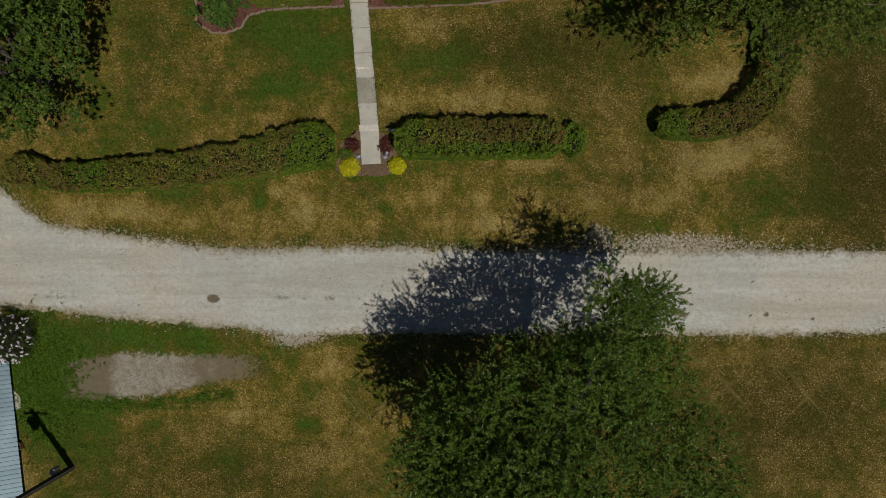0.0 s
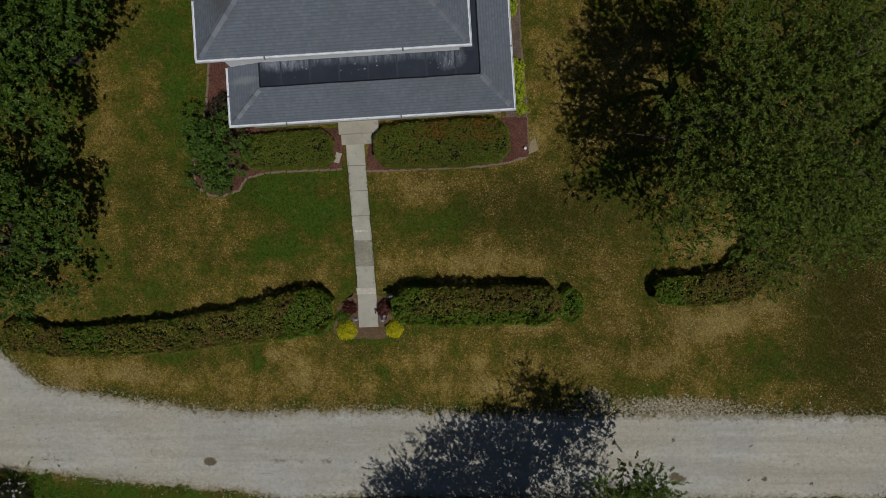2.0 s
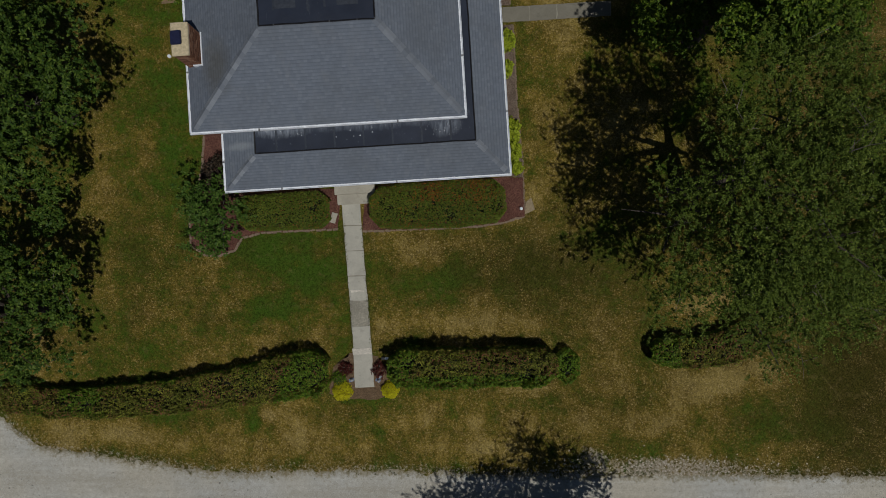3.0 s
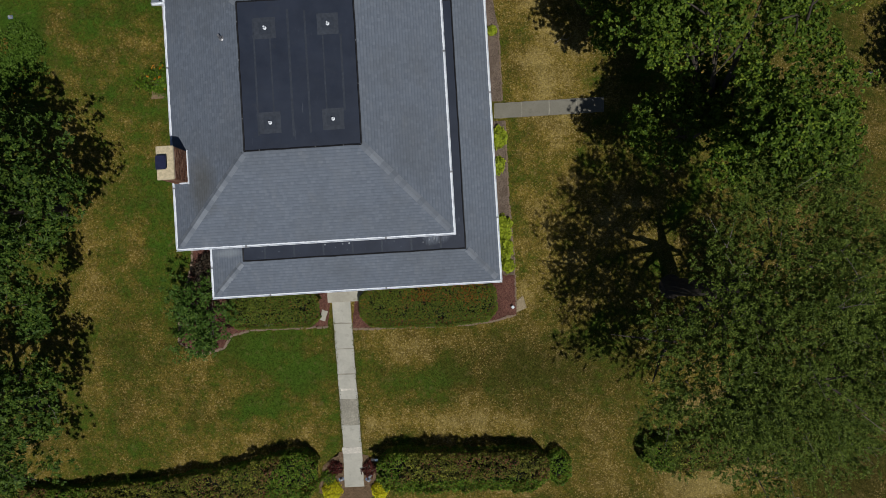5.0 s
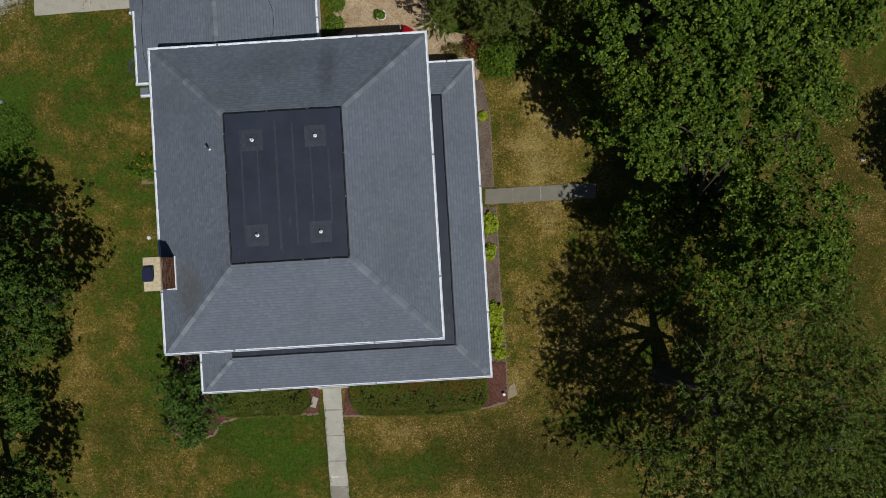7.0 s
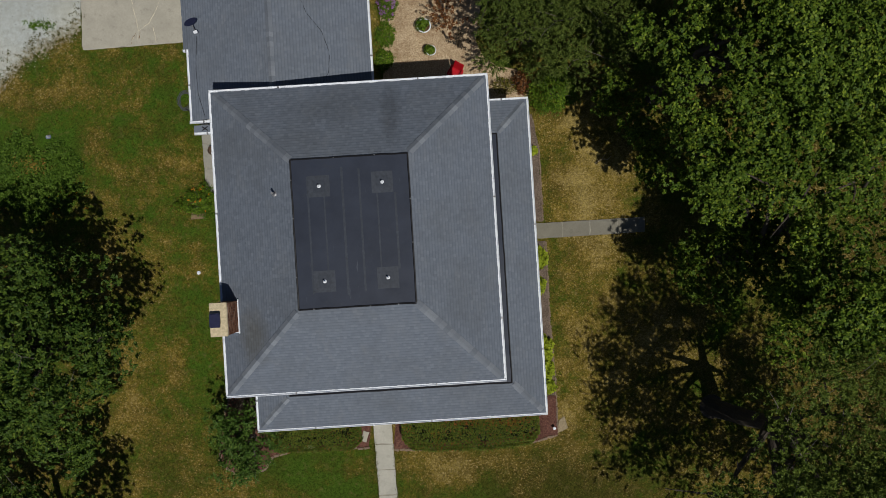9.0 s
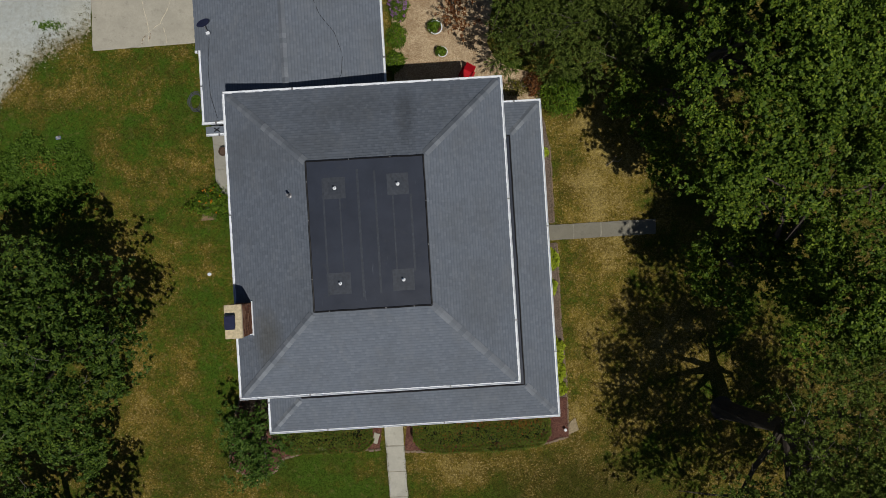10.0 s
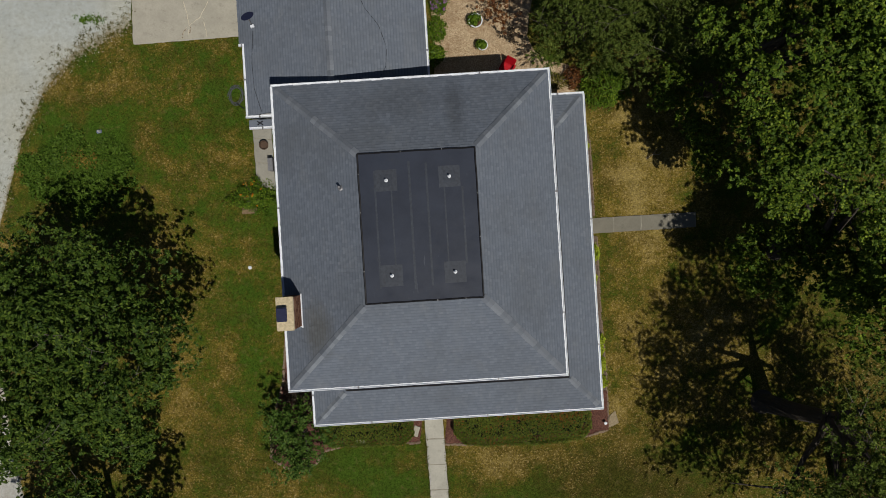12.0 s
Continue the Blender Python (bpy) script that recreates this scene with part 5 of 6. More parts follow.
dish = thing("satellite_dish", -1.75, 18.9, wing_z(-1.75), "dark satellite dish on the shingled wing roof", "satellite dish")
dish.matrix_world = H_MAT @ pose(-1.8, 18.75, wing_z(-1.8), 0, 0, 20)
bm = lathe([(0.30, 0.06), (0.31, 0.07), (0.2, 0.03), (0.02, 0.0)], 0, 0, 24)
bmesh.ops.scale(bm, vec=(1.0, 0.8, 1.0), verts=bm.verts)
bmesh.ops.transform(bm, matrix=Matrix.Translation((0, 0.25, 0.42)) @ Matrix.Rotation(radians(-28), 4, "X"), verts=bm.verts)
part("reflector", bm, NAVY, dish, "dark reflector")
part("mast", tube([(0, 0, 0), (0, 0.02, 0.3), (0, 0.2, 0.4)], [0.03, 0.025, 0.025], 8), GREY, dish)
part("feed_arm", tube([(0, 0.2, 0.36), (0.03, -0.2, 0.42)], [0.018, 0.018], 6), GREY, dish)
part("receiver", box(-0.06, 0.12, -0.28, -0.16, 0.38, 0.5, 0.015), WHITE, dish)
part("cable", tube([(x, y, wing_z(x) + 0.025) for x, y in ((3.0, 20.4), (3.5, 19.0), (4.1, 18.2), (4.4, 17.2), (4.3, 16.3), (3.9, 15.6))], [0.012] * 6, 5), TRIM, house, "black cable lying on the roof")
part("cable", tube([(x, y, wing_z(x) + 0.025) for x, y in ((-1.8, 18.5), (-1.95, 17.0), (-1.9, 15.8), (-1.6, 14.7))], [0.01] * 4, 5), TRIM, house, "black cable lying on the roof")

# ---- beds along the house ----
def bed(name, outline, material, label, z=0.03, wob=0.05):
    bm = bmesh.new()
    pts = []
    for (ax, ay), (bx, by) in zip(outline, outline[1:] + outline[:1]):
        n = max(1, int(math.hypot(bx - ax, by - ay) / 0.2))
        for k in range(n):
            x, y = ax + (bx - ax) * k / n, ay + (by - ay) * k / n
            pts.append((x + wob * fbm(x * 2, y * 2, 1), y + wob * fbm(x * 2, y * 2, 5)))
    top = [bm.verts.new((x, y, z)) for x, y in pts]
    low = [bm.verts.new((x, y, -0.05)) for x, y in pts]
    for i in range(len(pts)):
        j = (i + 1) % len(pts)
        bm.faces.new((low[i], low[j], top[j], top[i]))
    f = bm.faces.new(top)
    bmesh.ops.triangulate(bm, faces=[f])
    bmesh.ops.recalc_face_normals(bm, faces=bm.faces)
    return tagged(part(name, bm, material), label, "garden bed", kind="structure")


FRONT_W = [(-12.04, 18.4), (-12.13, 15.6), (-12.75, 13.1), (-12.7, 11.6), (-11.9, 11.1), (-11.2, 11.08), (-10.45, 11.35), (-10.0, 12.0), (-9.1, 12.28), (-7.4, 12.38), (-5.1, 12.5)]
FRONT_E = [(-3.85, 12.4), (-2.4, 12.45), (-0.1, 12.55), (2.4, 12.7), (3.5, 12.9), (4.5, 13.2)]
bed("mulch_bed", FRONT_W + [(-4.98, 14.6), (-9.4, 14.5), (-9.7, 16.8), (-10.4, 18.4)], MULCH, "reddish mulch bed along the front porch")
bed("mulch_bed", FRONT_E + [(4.42, 15.2), (3.3, 15.2), (-3.7, 14.7)], MULCH, "reddish mulch bed wrapping the porch corner")
OLD_MULCH = make_mulch("faded_mulch", (0.17, 0.125, 0.095), (0.27, 0.21, 0.165), (0.075, 0.055, 0.04))
bed("mulch_bed", [(4.42, 15.22), (4.08, 19.0), (3.83, 23.1), (2.9, 23.1), (3.3, 15.22)], OLD_MULCH, "faded mulch bed beside the porch")
bed("mulch_bed", [(3.7, 24.1), (3.4, 28.2), (3.1, 29.6), (1.9, 29.6), (2.8, 24.1)], OLD_MULCH, "brown mulch bed beside the porch")
bed("wood_chip_court", [(-5.0, 38.0), (-4.7, 34.7), (-4.4, 29.0), (1.0, 29.4), (2.7, 29.2), (2.95, 29.9), (2.95, 30.8), (2.7, 31.6), (2.3, 31.9), (1.3, 32.05), (0.55, 32.6), (0.2, 33.4), (0.5, 35.5), (0.5, 38.0)], CHIPS, "tan wood-chip courtyard behind the house", 0.025)


def edging(pts, label, size=0.13):
    """A row of rough edging blocks."""
    own = thing("bed_edging", pts[0][0], pts[0][1], 0, label, "edging")
    rng = np.random.default_rng(int(abs(pts[0][0]) * 100))
    me = []
    for k in range(3):
        bm = box(-size * 1.05, size * 1.05, -size * 0.45, size * 0.45, -0.03, 0.085, 0.02)
        for v in bm.verts:
            v.co += Vector(rng.normal(0, 0.008, 3))
        m = bpy.data.meshes.new("edging_block")
        bm.to_mesh(m)
        bm.free()
        m.materials.append(EDGING)
        me.append(m)
    for (ax, ay), (bx, by) in zip(pts, pts[1:]):
        d = math.hypot(bx - ax, by - ay)
        n = max(1, int(round(d / (size * 2.15))))
        for k in range(n):
            f = (k + 0.5) / n
            ob = new("edging_block", me[int(rng.integers(3))])
            ob.parent = own
            ob.matrix_basis = pose(ax + (bx - ax) * f - pts[0][0] + rng.normal(0, 0.012), ay + (by - ay) * f - pts[0][1] + rng.normal(0, 0.012), -abs(rng.normal(0, 0.03)), rng.normal(0, 3), rng.normal(0, 3), math.degrees(math.atan2(by - ay, bx - ax)) + rng.normal(0, 6))


edging(FRONT_W[:], "pinkish edging blocks round the front bed")
edging(FRONT_E, "pinkish edging blocks along the front bed")
edging([(4.5, 13.5), (4.38, 16.0), (4.08, 19.0), (3.85, 23.1)], "pinkish edging blocks beside the porch", 0.09)
edging([(3.7, 24.15), (3.45, 28.1)], "pinkish edging blocks beside the porch", 0.09)

# ---- hedges ----
def privet_patch(c, rng):
    """Where brighter privet has grown into the hedge: its low south skirt and its ends."""
    n = np.array([noise.noise(Vector(p) * 0.6) for p in c])
    ends = ((c[:, 0] > -7.6 + n) & (c[:, 0] < -1.2 + n)) | ((c[:, 0] > 10) & (c[:, 0] < 11.9 + n))
    south = (c[:, 0] > -2.4) & (c[:, 0] < 7) & ((c[:, 1] < 5.2 + 0.35 * n) | (c[:, 0] < -1.5 + n))
    return ((c[:, 2] < 0.72 + 0.6 * n) | ends | south) & (rng.random(len(c)) < 0.8)


def rusty_patch(c, rng):
    """Scattered turned leaves, thickest in two drifts along the porch."""
    n = np.array([noise.noise(Vector(p) * 0.9 + Vector((3.0, 0, 0))) for p in c])
    drift = np.exp(-((c[:, 0] + 0.2) / 0.8) ** 2) + np.exp(-((c[:, 0] - 1.9) / 0.7) ** 2)
    return (rng.random(len(c)) < np.clip(0.015 + 0.36 * drift * (c[:, 1] > 13.9) + 0.05 * (n > 0.15), 0, 0.6)) & (c[:, 2] > 0.4)


hedge("boundary_hedge", [(-22.2, 3.9, 0.7, 0.8), (-21.2, 3.9, 0.85, 1.25), (-20.3, 3.7, 0.7, 0.8), (-19.0, 3.55, 0.75, 0.9), (-16.5, 3.65, 0.78, 0.95), (-13.5, 3.95, 0.85, 1.0), (-10.5, 4.35, 0.95, 1.05), (-8.2, 4.85, 1.08, 1.15), (-6.6, 5.2, 1.2, 1.35), (-5.5, 5.25, 1.05, 1.35)], L_HEDGE, "long clipped green hedge rising towards the front walk", patches=privet_patch, seed=2)
hedge("boundary_hedge", [(-2.3, 5.5, 0.85, 1.45), (-1.6, 5.5, 0.95, 1.5), (1.5, 5.52, 0.95, 1.45), (5.95, 5.65, 0.95, 1.4)], L_HEDGE, "thick clipped hedge with reddish-brown leaf tips", patches=privet_patch, seed=3)
hedge("boundary_hedge", [(6.2, 5.6, 0.95, 0.85), (6.7, 5.6, 0.95, 0.85), (7.15, 5.6, 0.9, 0.8)], L_PRIVET, "short low green hedge end", seed=4)
hedge("boundary_hedge", [(10.9, 6.35, 0.6, 1.15), (11.8, 6.35, 0.72, 1.15), (13.4, 6.4, 0.8, 1.1), (15.0, 6.75, 0.9, 1.15), (16.2, 7.7, 0.95, 1.2), (16.8, 9.2, 0.95, 1.25), (16.9, 11.2, 0.95, 1.3), (16.6, 13.0, 0.9, 1.3)], L_HEDGE, "curving unkempt hedge with brown tips", patches=privet_patch, seed=5, rough=0.22)
hedge("foundation_hedge", [(-10.0, 13.22, 0.88, 0.85), (-8.0, 13.34, 0.94, 0.9), (-5.55, 13.5, 0.96, 0.9)], L_BED, "low clipped foundation hedge with rusty leaves", seed=6, size=(0.085, 0.05), density=560, rough=0.07)
hedge("foundation_hedge", [(-3.3, 13.6, 1.0, 0.9), (-2.0, 13.62, 1.12, 0.95), (1.0, 13.8, 1.2, 0.95), (3.35, 14.0, 1.05, 0.95)], L_BED, "long low clipped foundation hedge with rusty leaves", patches=rusty_patch, second=L_RUST, second_label="rust-orange turned leaves", seed=7, size=(0.085, 0.05), density=560, rough=0.07)

# ---- trees ----
tree("shade_tree", (5.0, -8.6), (5.0, -8.2, 3.6), 0.34, [
    (4.6, -8.6, 7.4, 5.0, 4.3, 3.6), (1.4, -8.8, 6.4, 3.0, 3.4, 2.6), (-0.5, -9.2, 6.4, 1.9, 2.4, 2.0), (7.6, -6.2, 6.4, 2.8, 2.8, 2.6), (7.4, -4.0, 6.4, 2.0, 1.9, 2.0), (7.3, -2.3, 7.4, 1.6, 1.4, 1.5), (7.4, -2.5, 7.0, 1.5, 1.4, 1.4), (7.8, -3.2, 6.2, 1.6, 1.6, 1.6), (8.4, -2.6, 5.6, 1.3, 1.3, 1.4), (8.8, -2.2, 5.6, 1.3, 1.4, 1.4), (6.0, -3.4, 8.0, 1.6, 1.4, 1.4), (9.5, -9.6, 6.2, 3.0, 3.4, 2.8), (4.6, -12.6, 6.6, 4.6, 3.6, 3.0), (7.6, -2.8, 6.6, 1.6, 1.8, 1.5), (8.2, -3.7, 6.4, 1.6, 1.7, 1.5), (7.8, -2.4, 6.0, 1.5, 1.5, 1.3), (5.2, -5.2, 9.6, 2.2, 1.6, 1.6), (1.8, -6.0, 8.4, 1.8, 1.5, 1.4), (4.8, -3.7, 7.4, 0.9, 0.9, 0.8), (9.4, -5.2, 5.8, 1.2, 1.2, 1.0), (9.4, -1.5, 4.2, 0.9, 0.9, 0.9), (9.3, -2.6, 4.8, 1.0, 1.0, 0.9), (0.0, -6.8, 6.4, 1.6, 1.6, 1.5), (2.6, -4.8, 7.6, 1.4, 1.2, 1.2)],
    L_NARROW, "large leafy shade tree standing beside the gravel drive", seed=41, gap=0.0, density=12.5, per=29, size=(0.105, 0.040), twig=0.55, splay=0.5, lift=0.8, thick=1.1, lump=0.9, bare=60)
WEST = dict(size=(0.145, 0.066), twig=0.14, per=14, density=15.5, gap=0.16, splay=0.74, thick=1.5, lump=0.85, grain=1.0)
tree("shade_tree", (-19.0, 18.2), (-18.9, 18.2, 3.0), 0.32, [
    (-19.2, 18.4, 6.2, 4.0, 4.4, 3.0), (-17.4, 20.2, 5.2, 1.9, 2.2, 2.0), (-17.3, 15.6, 5.2, 2.1, 2.3, 2.1), (-21.8, 17.0, 6.0, 3.4, 4.2, 2.8), (-20.5, 21.2, 5.2, 2.8, 2.2, 2.0)],
    L_OAK, "broad deep-green shade tree on the lawn", seed=42, bare=45, **WEST)
tree("shade_tree", (-20.2, 8.4), (-20.2, 8.4, 2.4), 0.26, [
    (-20.2, 8.8, 4.9, 3.6, 3.4, 2.6), (-17.9, 9.4, 4.4, 2.0, 2.3, 1.9), (-18.6, 12.7, 2.7, 0.9, 0.8, 0.7), (-18.4, 6.8, 3.7, 1.7, 1.7, 1.9), (-21.8, 6.4, 4.4, 2.6, 2.4, 2.3), (-20.6, 11.6, 4.6, 2.6, 1.8, 1.9)],
    L_OAK, "dense deep-green tree near the end of the hedge", seed=43, bare=25, **WEST)
tree("locust_tree", (12.4, 14.7), (13.2, 15.0, 4.6), 0.44, [
    (13.2, 12.8, 9.8, 3.6, 3.4, 2.8), (11.0, 11.4, 9.2, 2.0, 2.0, 1.8), (10.0, 12.4, 8.4, 1.2, 1.6, 1.2), (10.6, 13.9, 9.2, 1.2, 1.0, 0.9), (11.6, 9.6, 8.4, 1.5, 1.2, 1.2), (9.1, 13.2, 9.2, 0.9, 1.2, 0.8), (9.3, 11.2, 8.2, 1.0, 1.2, 0.9), (9.9, 8.7, 7.6, 1.2, 1.0, 0.9), (12.8, 17.4, 10.4, 1.5, 1.0, 0.9), (15.6, 13.6, 9.4, 2.6, 3.2, 2.6), (13.6, 14.8, 11.6, 1.6, 1.4, 1.3), (14.2, 9.2, 7.8, 3.0, 2.2, 2.4), (9.8, 10.0, 5.8, 1.4, 1.3, 1.0), (10.9, 15.7, 10.4, 1.0, 1.1, 0.9), (12.4, 16.2, 11.0, 1.4, 1.1, 1.0), (11.2, 17.1, 9.0, 0.9, 0.9, 0.8), (15.6, 16.4, 10.0, 1.6, 1.4, 1.3), (11.9, 18.2, 10.0, 1.5, 1.3, 1.1), (14.2, 18.2, 9.8, 2.2, 1.8, 1.6), (14.6, 18.2, 8.0, 2.0, 1.8, 1.4), (17.2, 12.6, 8.2, 2.2, 3.0, 2.0), (16.6, 10.4, 7.2, 2.2, 2.8, 2.2)],
    L_FINE, "open fine-leaved tree with a forked dark trunk", seed=44, openings=((14.0, 13.7, 7.8, 1.3), (14.5, 12.9, 9.6, 1.5), (15.0, 12.2, 11.3, 1.5), (16.6, 15.2, 8.0, 1.0)), density=13.0, per=27, size=(0.088, 0.044), twig=0.45, splay=0.55, gap=0.04, thick=1.75, lump=0.95, bare=110, sub=5, boughs_to=((11.6, 14.8, 9.2), (13.3, 16.3, 9.6), (15.8, 14.2, 9.2), (8.9, 11.4, 8.2), (11.7, 8.9, 8.2), (16.5, 11.5, 8.4), (14.0, 11.4, 11.0)))
MAPLE = dict(size=(0.118, 0.080), twig=0.17, per=12, density=27.0, gap=0.03, splay=0.75, thick=1.8, lump=0.85, grain=0.9)
tree("maple_tree", (13.0, 22.4), (12.9, 22.5, 3.4), 0.34, [
    (12.98, 21.82, 8.5, 1.4, 1.3, 1.0), (14.4, 22.4, 9.2, 1.7, 1.4, 1.3), (15.0, 21.35, 9.0, 1.2, 1.1, 1.0), (13.6, 20.9, 9.0, 1.4, 0.9, 0.9), (12.0, 20.9, 8.0, 0.9, 0.8, 0.7), (12.8, 23.0, 8.0, 0.8, 0.7, 0.6), (14.4, 20.2, 8.6, 1.2, 0.8, 0.8), (11.8, 26.2, 8.6, 3.3, 2.2, 2.4), (8.9, 26.5, 7.8, 1.5, 1.4, 1.5), (9.2, 26.5, 9.4, 1.5, 1.3, 1.6), (8.9, 25.6, 7.2, 1.2, 1.0, 1.0), (9.6, 24.8, 7.2, 1.4, 0.9, 0.9), (8.1, 27.2, 8.6, 1.0, 0.9, 0.9), (10.9, 25.2, 6.4, 1.7, 1.1, 1.1), (14.4, 26.6, 8.8, 2.4, 2.0, 2.2), (14.6, 24.6, 8.4, 1.6, 1.0, 1.0), (9.9, 22.8, 3.6, 0.5, 0.5, 0.4), (10.2, 21.3, 4.4, 0.8, 0.7, 0.5), (12.9, 20.5, 10.4, 1.6, 1.2, 1.2), (12.2, 19.4, 10.2, 1.8, 1.1, 1.1), (13.0, 19.4, 9.2, 1.4, 0.9, 0.9), (13.9, 20.2, 10.4, 1.5, 1.2, 1.1), (11.4, 21.4, 5.2, 1.3, 1.3, 0.7), (11.6, 23.0, 4.6, 1.5, 1.2, 0.8), (13.2, 22.6, 5.0, 2.6, 3.0, 1.6)],
    L_MAPLE, "bright green maple shading the side walk", seed=45, **MAPLE)
tree("maple_tree", (9.4, 30.6), (9.4, 30.4, 3.6), 0.36, [
    (11.8, 30.2, 9.0, 2.9, 3.2, 3.0), (9.7, 28.8, 10.6, 1.8, 1.6, 2.0), (7.1, 28.4, 9.6, 0.8, 0.9, 0.9), (6.9, 30.5, 8.9, 1.1, 1.4, 1.0), (9.6, 31.2, 8.6, 1.6, 1.6, 1.3), (8.8, 32.8, 8.2, 1.7, 1.7, 1.5), (9.0, 30.8, 4.0, 1.7, 1.5, 1.2), (7.6, 28.6, 3.2, 1.3, 1.4, 0.9), (8.2, 26.8, 2.9, 1.1, 1.2, 0.8), (6.2, 30.0, 3.0, 1.0, 1.0, 0.8), (13.6, 30.2, 8.8, 3.0, 3.4, 2.8), (11.8, 33.8, 8.4, 3.2, 3.0, 3.0)],
    L_MAPLE, "bright green maple towering behind the house", seed=46, **MAPLE)
JUNIPER = dict(size=(0.12, 0.032), twig=0.34, per=22, density=20.0, gap=0.0, splay=0.45, lift=0.7, thick=1.9, lump=0.8, limb_count=4, sub=1)
tree("juniper_tree", (2.9, 33.2), (2.9, 33.2, 1.6), 0.20, [
    (2.6, 33.4, 4.4, 2.4, 2.4, 2.4), (1.4, 33.3, 3.0, 1.0, 1.4, 1.5), (1.7, 32.3, 1.4, 1.1, 0.6, 0.8), (2.9, 31.9, 1.6, 1.0, 0.6, 0.8), (4.2, 31.8, 5.2, 2.0, 1.8, 2.0), (2.4, 35.4, 4.8, 2.6, 2.2, 2.2)],
    L_JUNIPER, "dense blue-green juniper behind the house", seed=47, bare=45, **JUNIPER)
tree("juniper_tree", (6.1, 33.8), (6.1, 33.8, 1.6), 0.18, [
    (5.6, 33.5, 4.4, 1.9, 2.0, 1.9), (7.3, 32.6, 4.0, 1.5, 1.6, 1.6), (6.6, 35.4, 4.6, 2.2, 1.8, 1.9), (5.4, 32.2, 3.2, 1.5, 1.3, 1.4)],
    L_JUNIPER, "dense green juniper beside the tall maple", seed=49, **JUNIPER)
tree("maple_tree", (26.0, 24.0), (25.9, 24.0, 3.0), 0.30, [
    (26.0, 24.0, 6.4, 2.4, 2.3, 2.2), (25.3, 24.9, 5.8, 1.7, 1.6, 1.6)],
    L_MAPLE, "yellow-green tree at the lawn's far side", seed=48, **MAPLE)

# ---- shrubs and flowers ----
L_HOLLY = leaf_material("dark_glossy_leaf", (0.040, 0.088, 0.012), (0.075, 0.140, 0.020), (0.14, 0.21, 0.036))
L_SMOKE = leaf_material("purple_brown_leaf", (0.030, 0.022, 0.018), (0.065, 0.050, 0.034), (0.13, 0.10, 0.06))
shrub("yew_shrub", 4.1, 30.6, 1.3, 1.15, 1.9, L_PRIVET, "dark green shrub at the porch's corner", count=5200, seed=51)
shrub("bronze_shrub", 2.55, 31.15, 0.5, 0.6, 1.0, L_BRONZE, "bronze-leaved shrub in the wood chips", count=900, seed=52)
shrub("ornamental_shrub", 1.7, 31.0, 0.75, 0.45, 0.7, leaf_material("yellowing_leaf", (0.08, 0.07, 0.01), (0.14, 0.13, 0.02), (0.25, 0.2, 0.04)), "thin yellowing shrub behind the porch", count=500, seed=53)
leafy_shrub("bronze_shrub", -1.5, 34.8, [(0.0, 0.0, 1.4, 0.9, 0.8, 0.5), (0.2, -0.7, 1.1, 0.6, 0.5, 0.4), (0.0, 0.9, 1.3, 0.9, 0.8, 0.5)], L_BRONZE, "sparse bronze-leaved shrub in the courtyard", 54, size=(0.11, 0.055), density=4.5, gap=0.2)
leafy_shrub("bronze_shrub", -0.55, 33.1, [(0.0, 0.0, 0.35, 0.35, 0.3, 0.2)], L_SMOKE, "small purple-brown plant in the wood chips", 58, size=(0.10, 0.05), twig=0.2, density=12.0)
leafy_shrub("holly_shrub", -11.0, 13.0, [(0.25, -0.1, 1.7, 1.0, 1.2, 0.7), (-0.45, 0.9, 1.6, 0.7, 0.9, 0.6), (0.0, -1.1, 1.0, 0.8, 0.6, 0.5), (-0.7, 0.1, 1.2, 0.5, 0.7, 0.5)], L_HOLLY, "large open green shrub at the porch's corner", 55)
shrub("smoke_shrub", -11.1, 15.2, 0.85, 1.1, 1.4, L_SMOKE, "purple-brown leafy shrub in the bed under the eaves", count=3200, seed=56)
for k, (x, y, r) in enumerate(((-4.78, 4.2, 0.55), (-2.34, 4.27, 0.5))):
    shrub("gold_shrub", x, y, r, r * 0.95, 0.5, L_GOLD, "round bright yellow shrub beside the front walk", count=1900, size=(0.07, 0.045), seed=57 + k, lumps=0.12, group="yellow shrubs at the walk")
shrub("barberry", -4.65, 5.35, 0.42, 0.4, 0.4, L_RED, "small dark red barberry beside the walk", count=420, seed=60)
shrub("barberry", -2.95, 5.3, 0.38, 0.5, 0.4, L_RED, "small dark red barberry beside the walk", count=420, seed=61)
shrub("box_shrub", -4.95, 4.85, 0.42, 0.42, 0.42, L_PRIVET, "small round dark green shrub", count=800, size=(0.07, 0.04), seed=62)
bed("mulch_bed", [(-5.5, 4.0), (-4.3, 3.75), (-3.0, 3.75), (-2.1, 4.2), (-2.5, 5.4), (-3.0, 6.0), (-4.4, 6.1), (-5.3, 5.4)], make_mulch("dusty_mulch", (0.16, 0.105, 0.062), (0.26, 0.18, 0.11), (0.07, 0.045, 0.025)), "dusty mulch bed at the foot of the walk", 0.014, 0.12)
for k, (x, y, rx, ry) in enumerate(((3.5, 22.25, 0.5, 0.62), (3.5, 20.8, 0.35, 0.42), (3.75, 17.6, 0.5, 0.75), (3.95, 16.6, 0.42, 0.6), (4.05, 15.7, 0.35, 0.4), (3.15, 27.7, 0.25, 0.25))):
    shrub("hosta", x, y, rx, ry, 0.45, L_LIME, "lime-green hosta in the porch bed", "plant", count=int(900 * (rx + ry)), size=(0.16, 0.09), seed=65 + k, group="hostas along the porch")
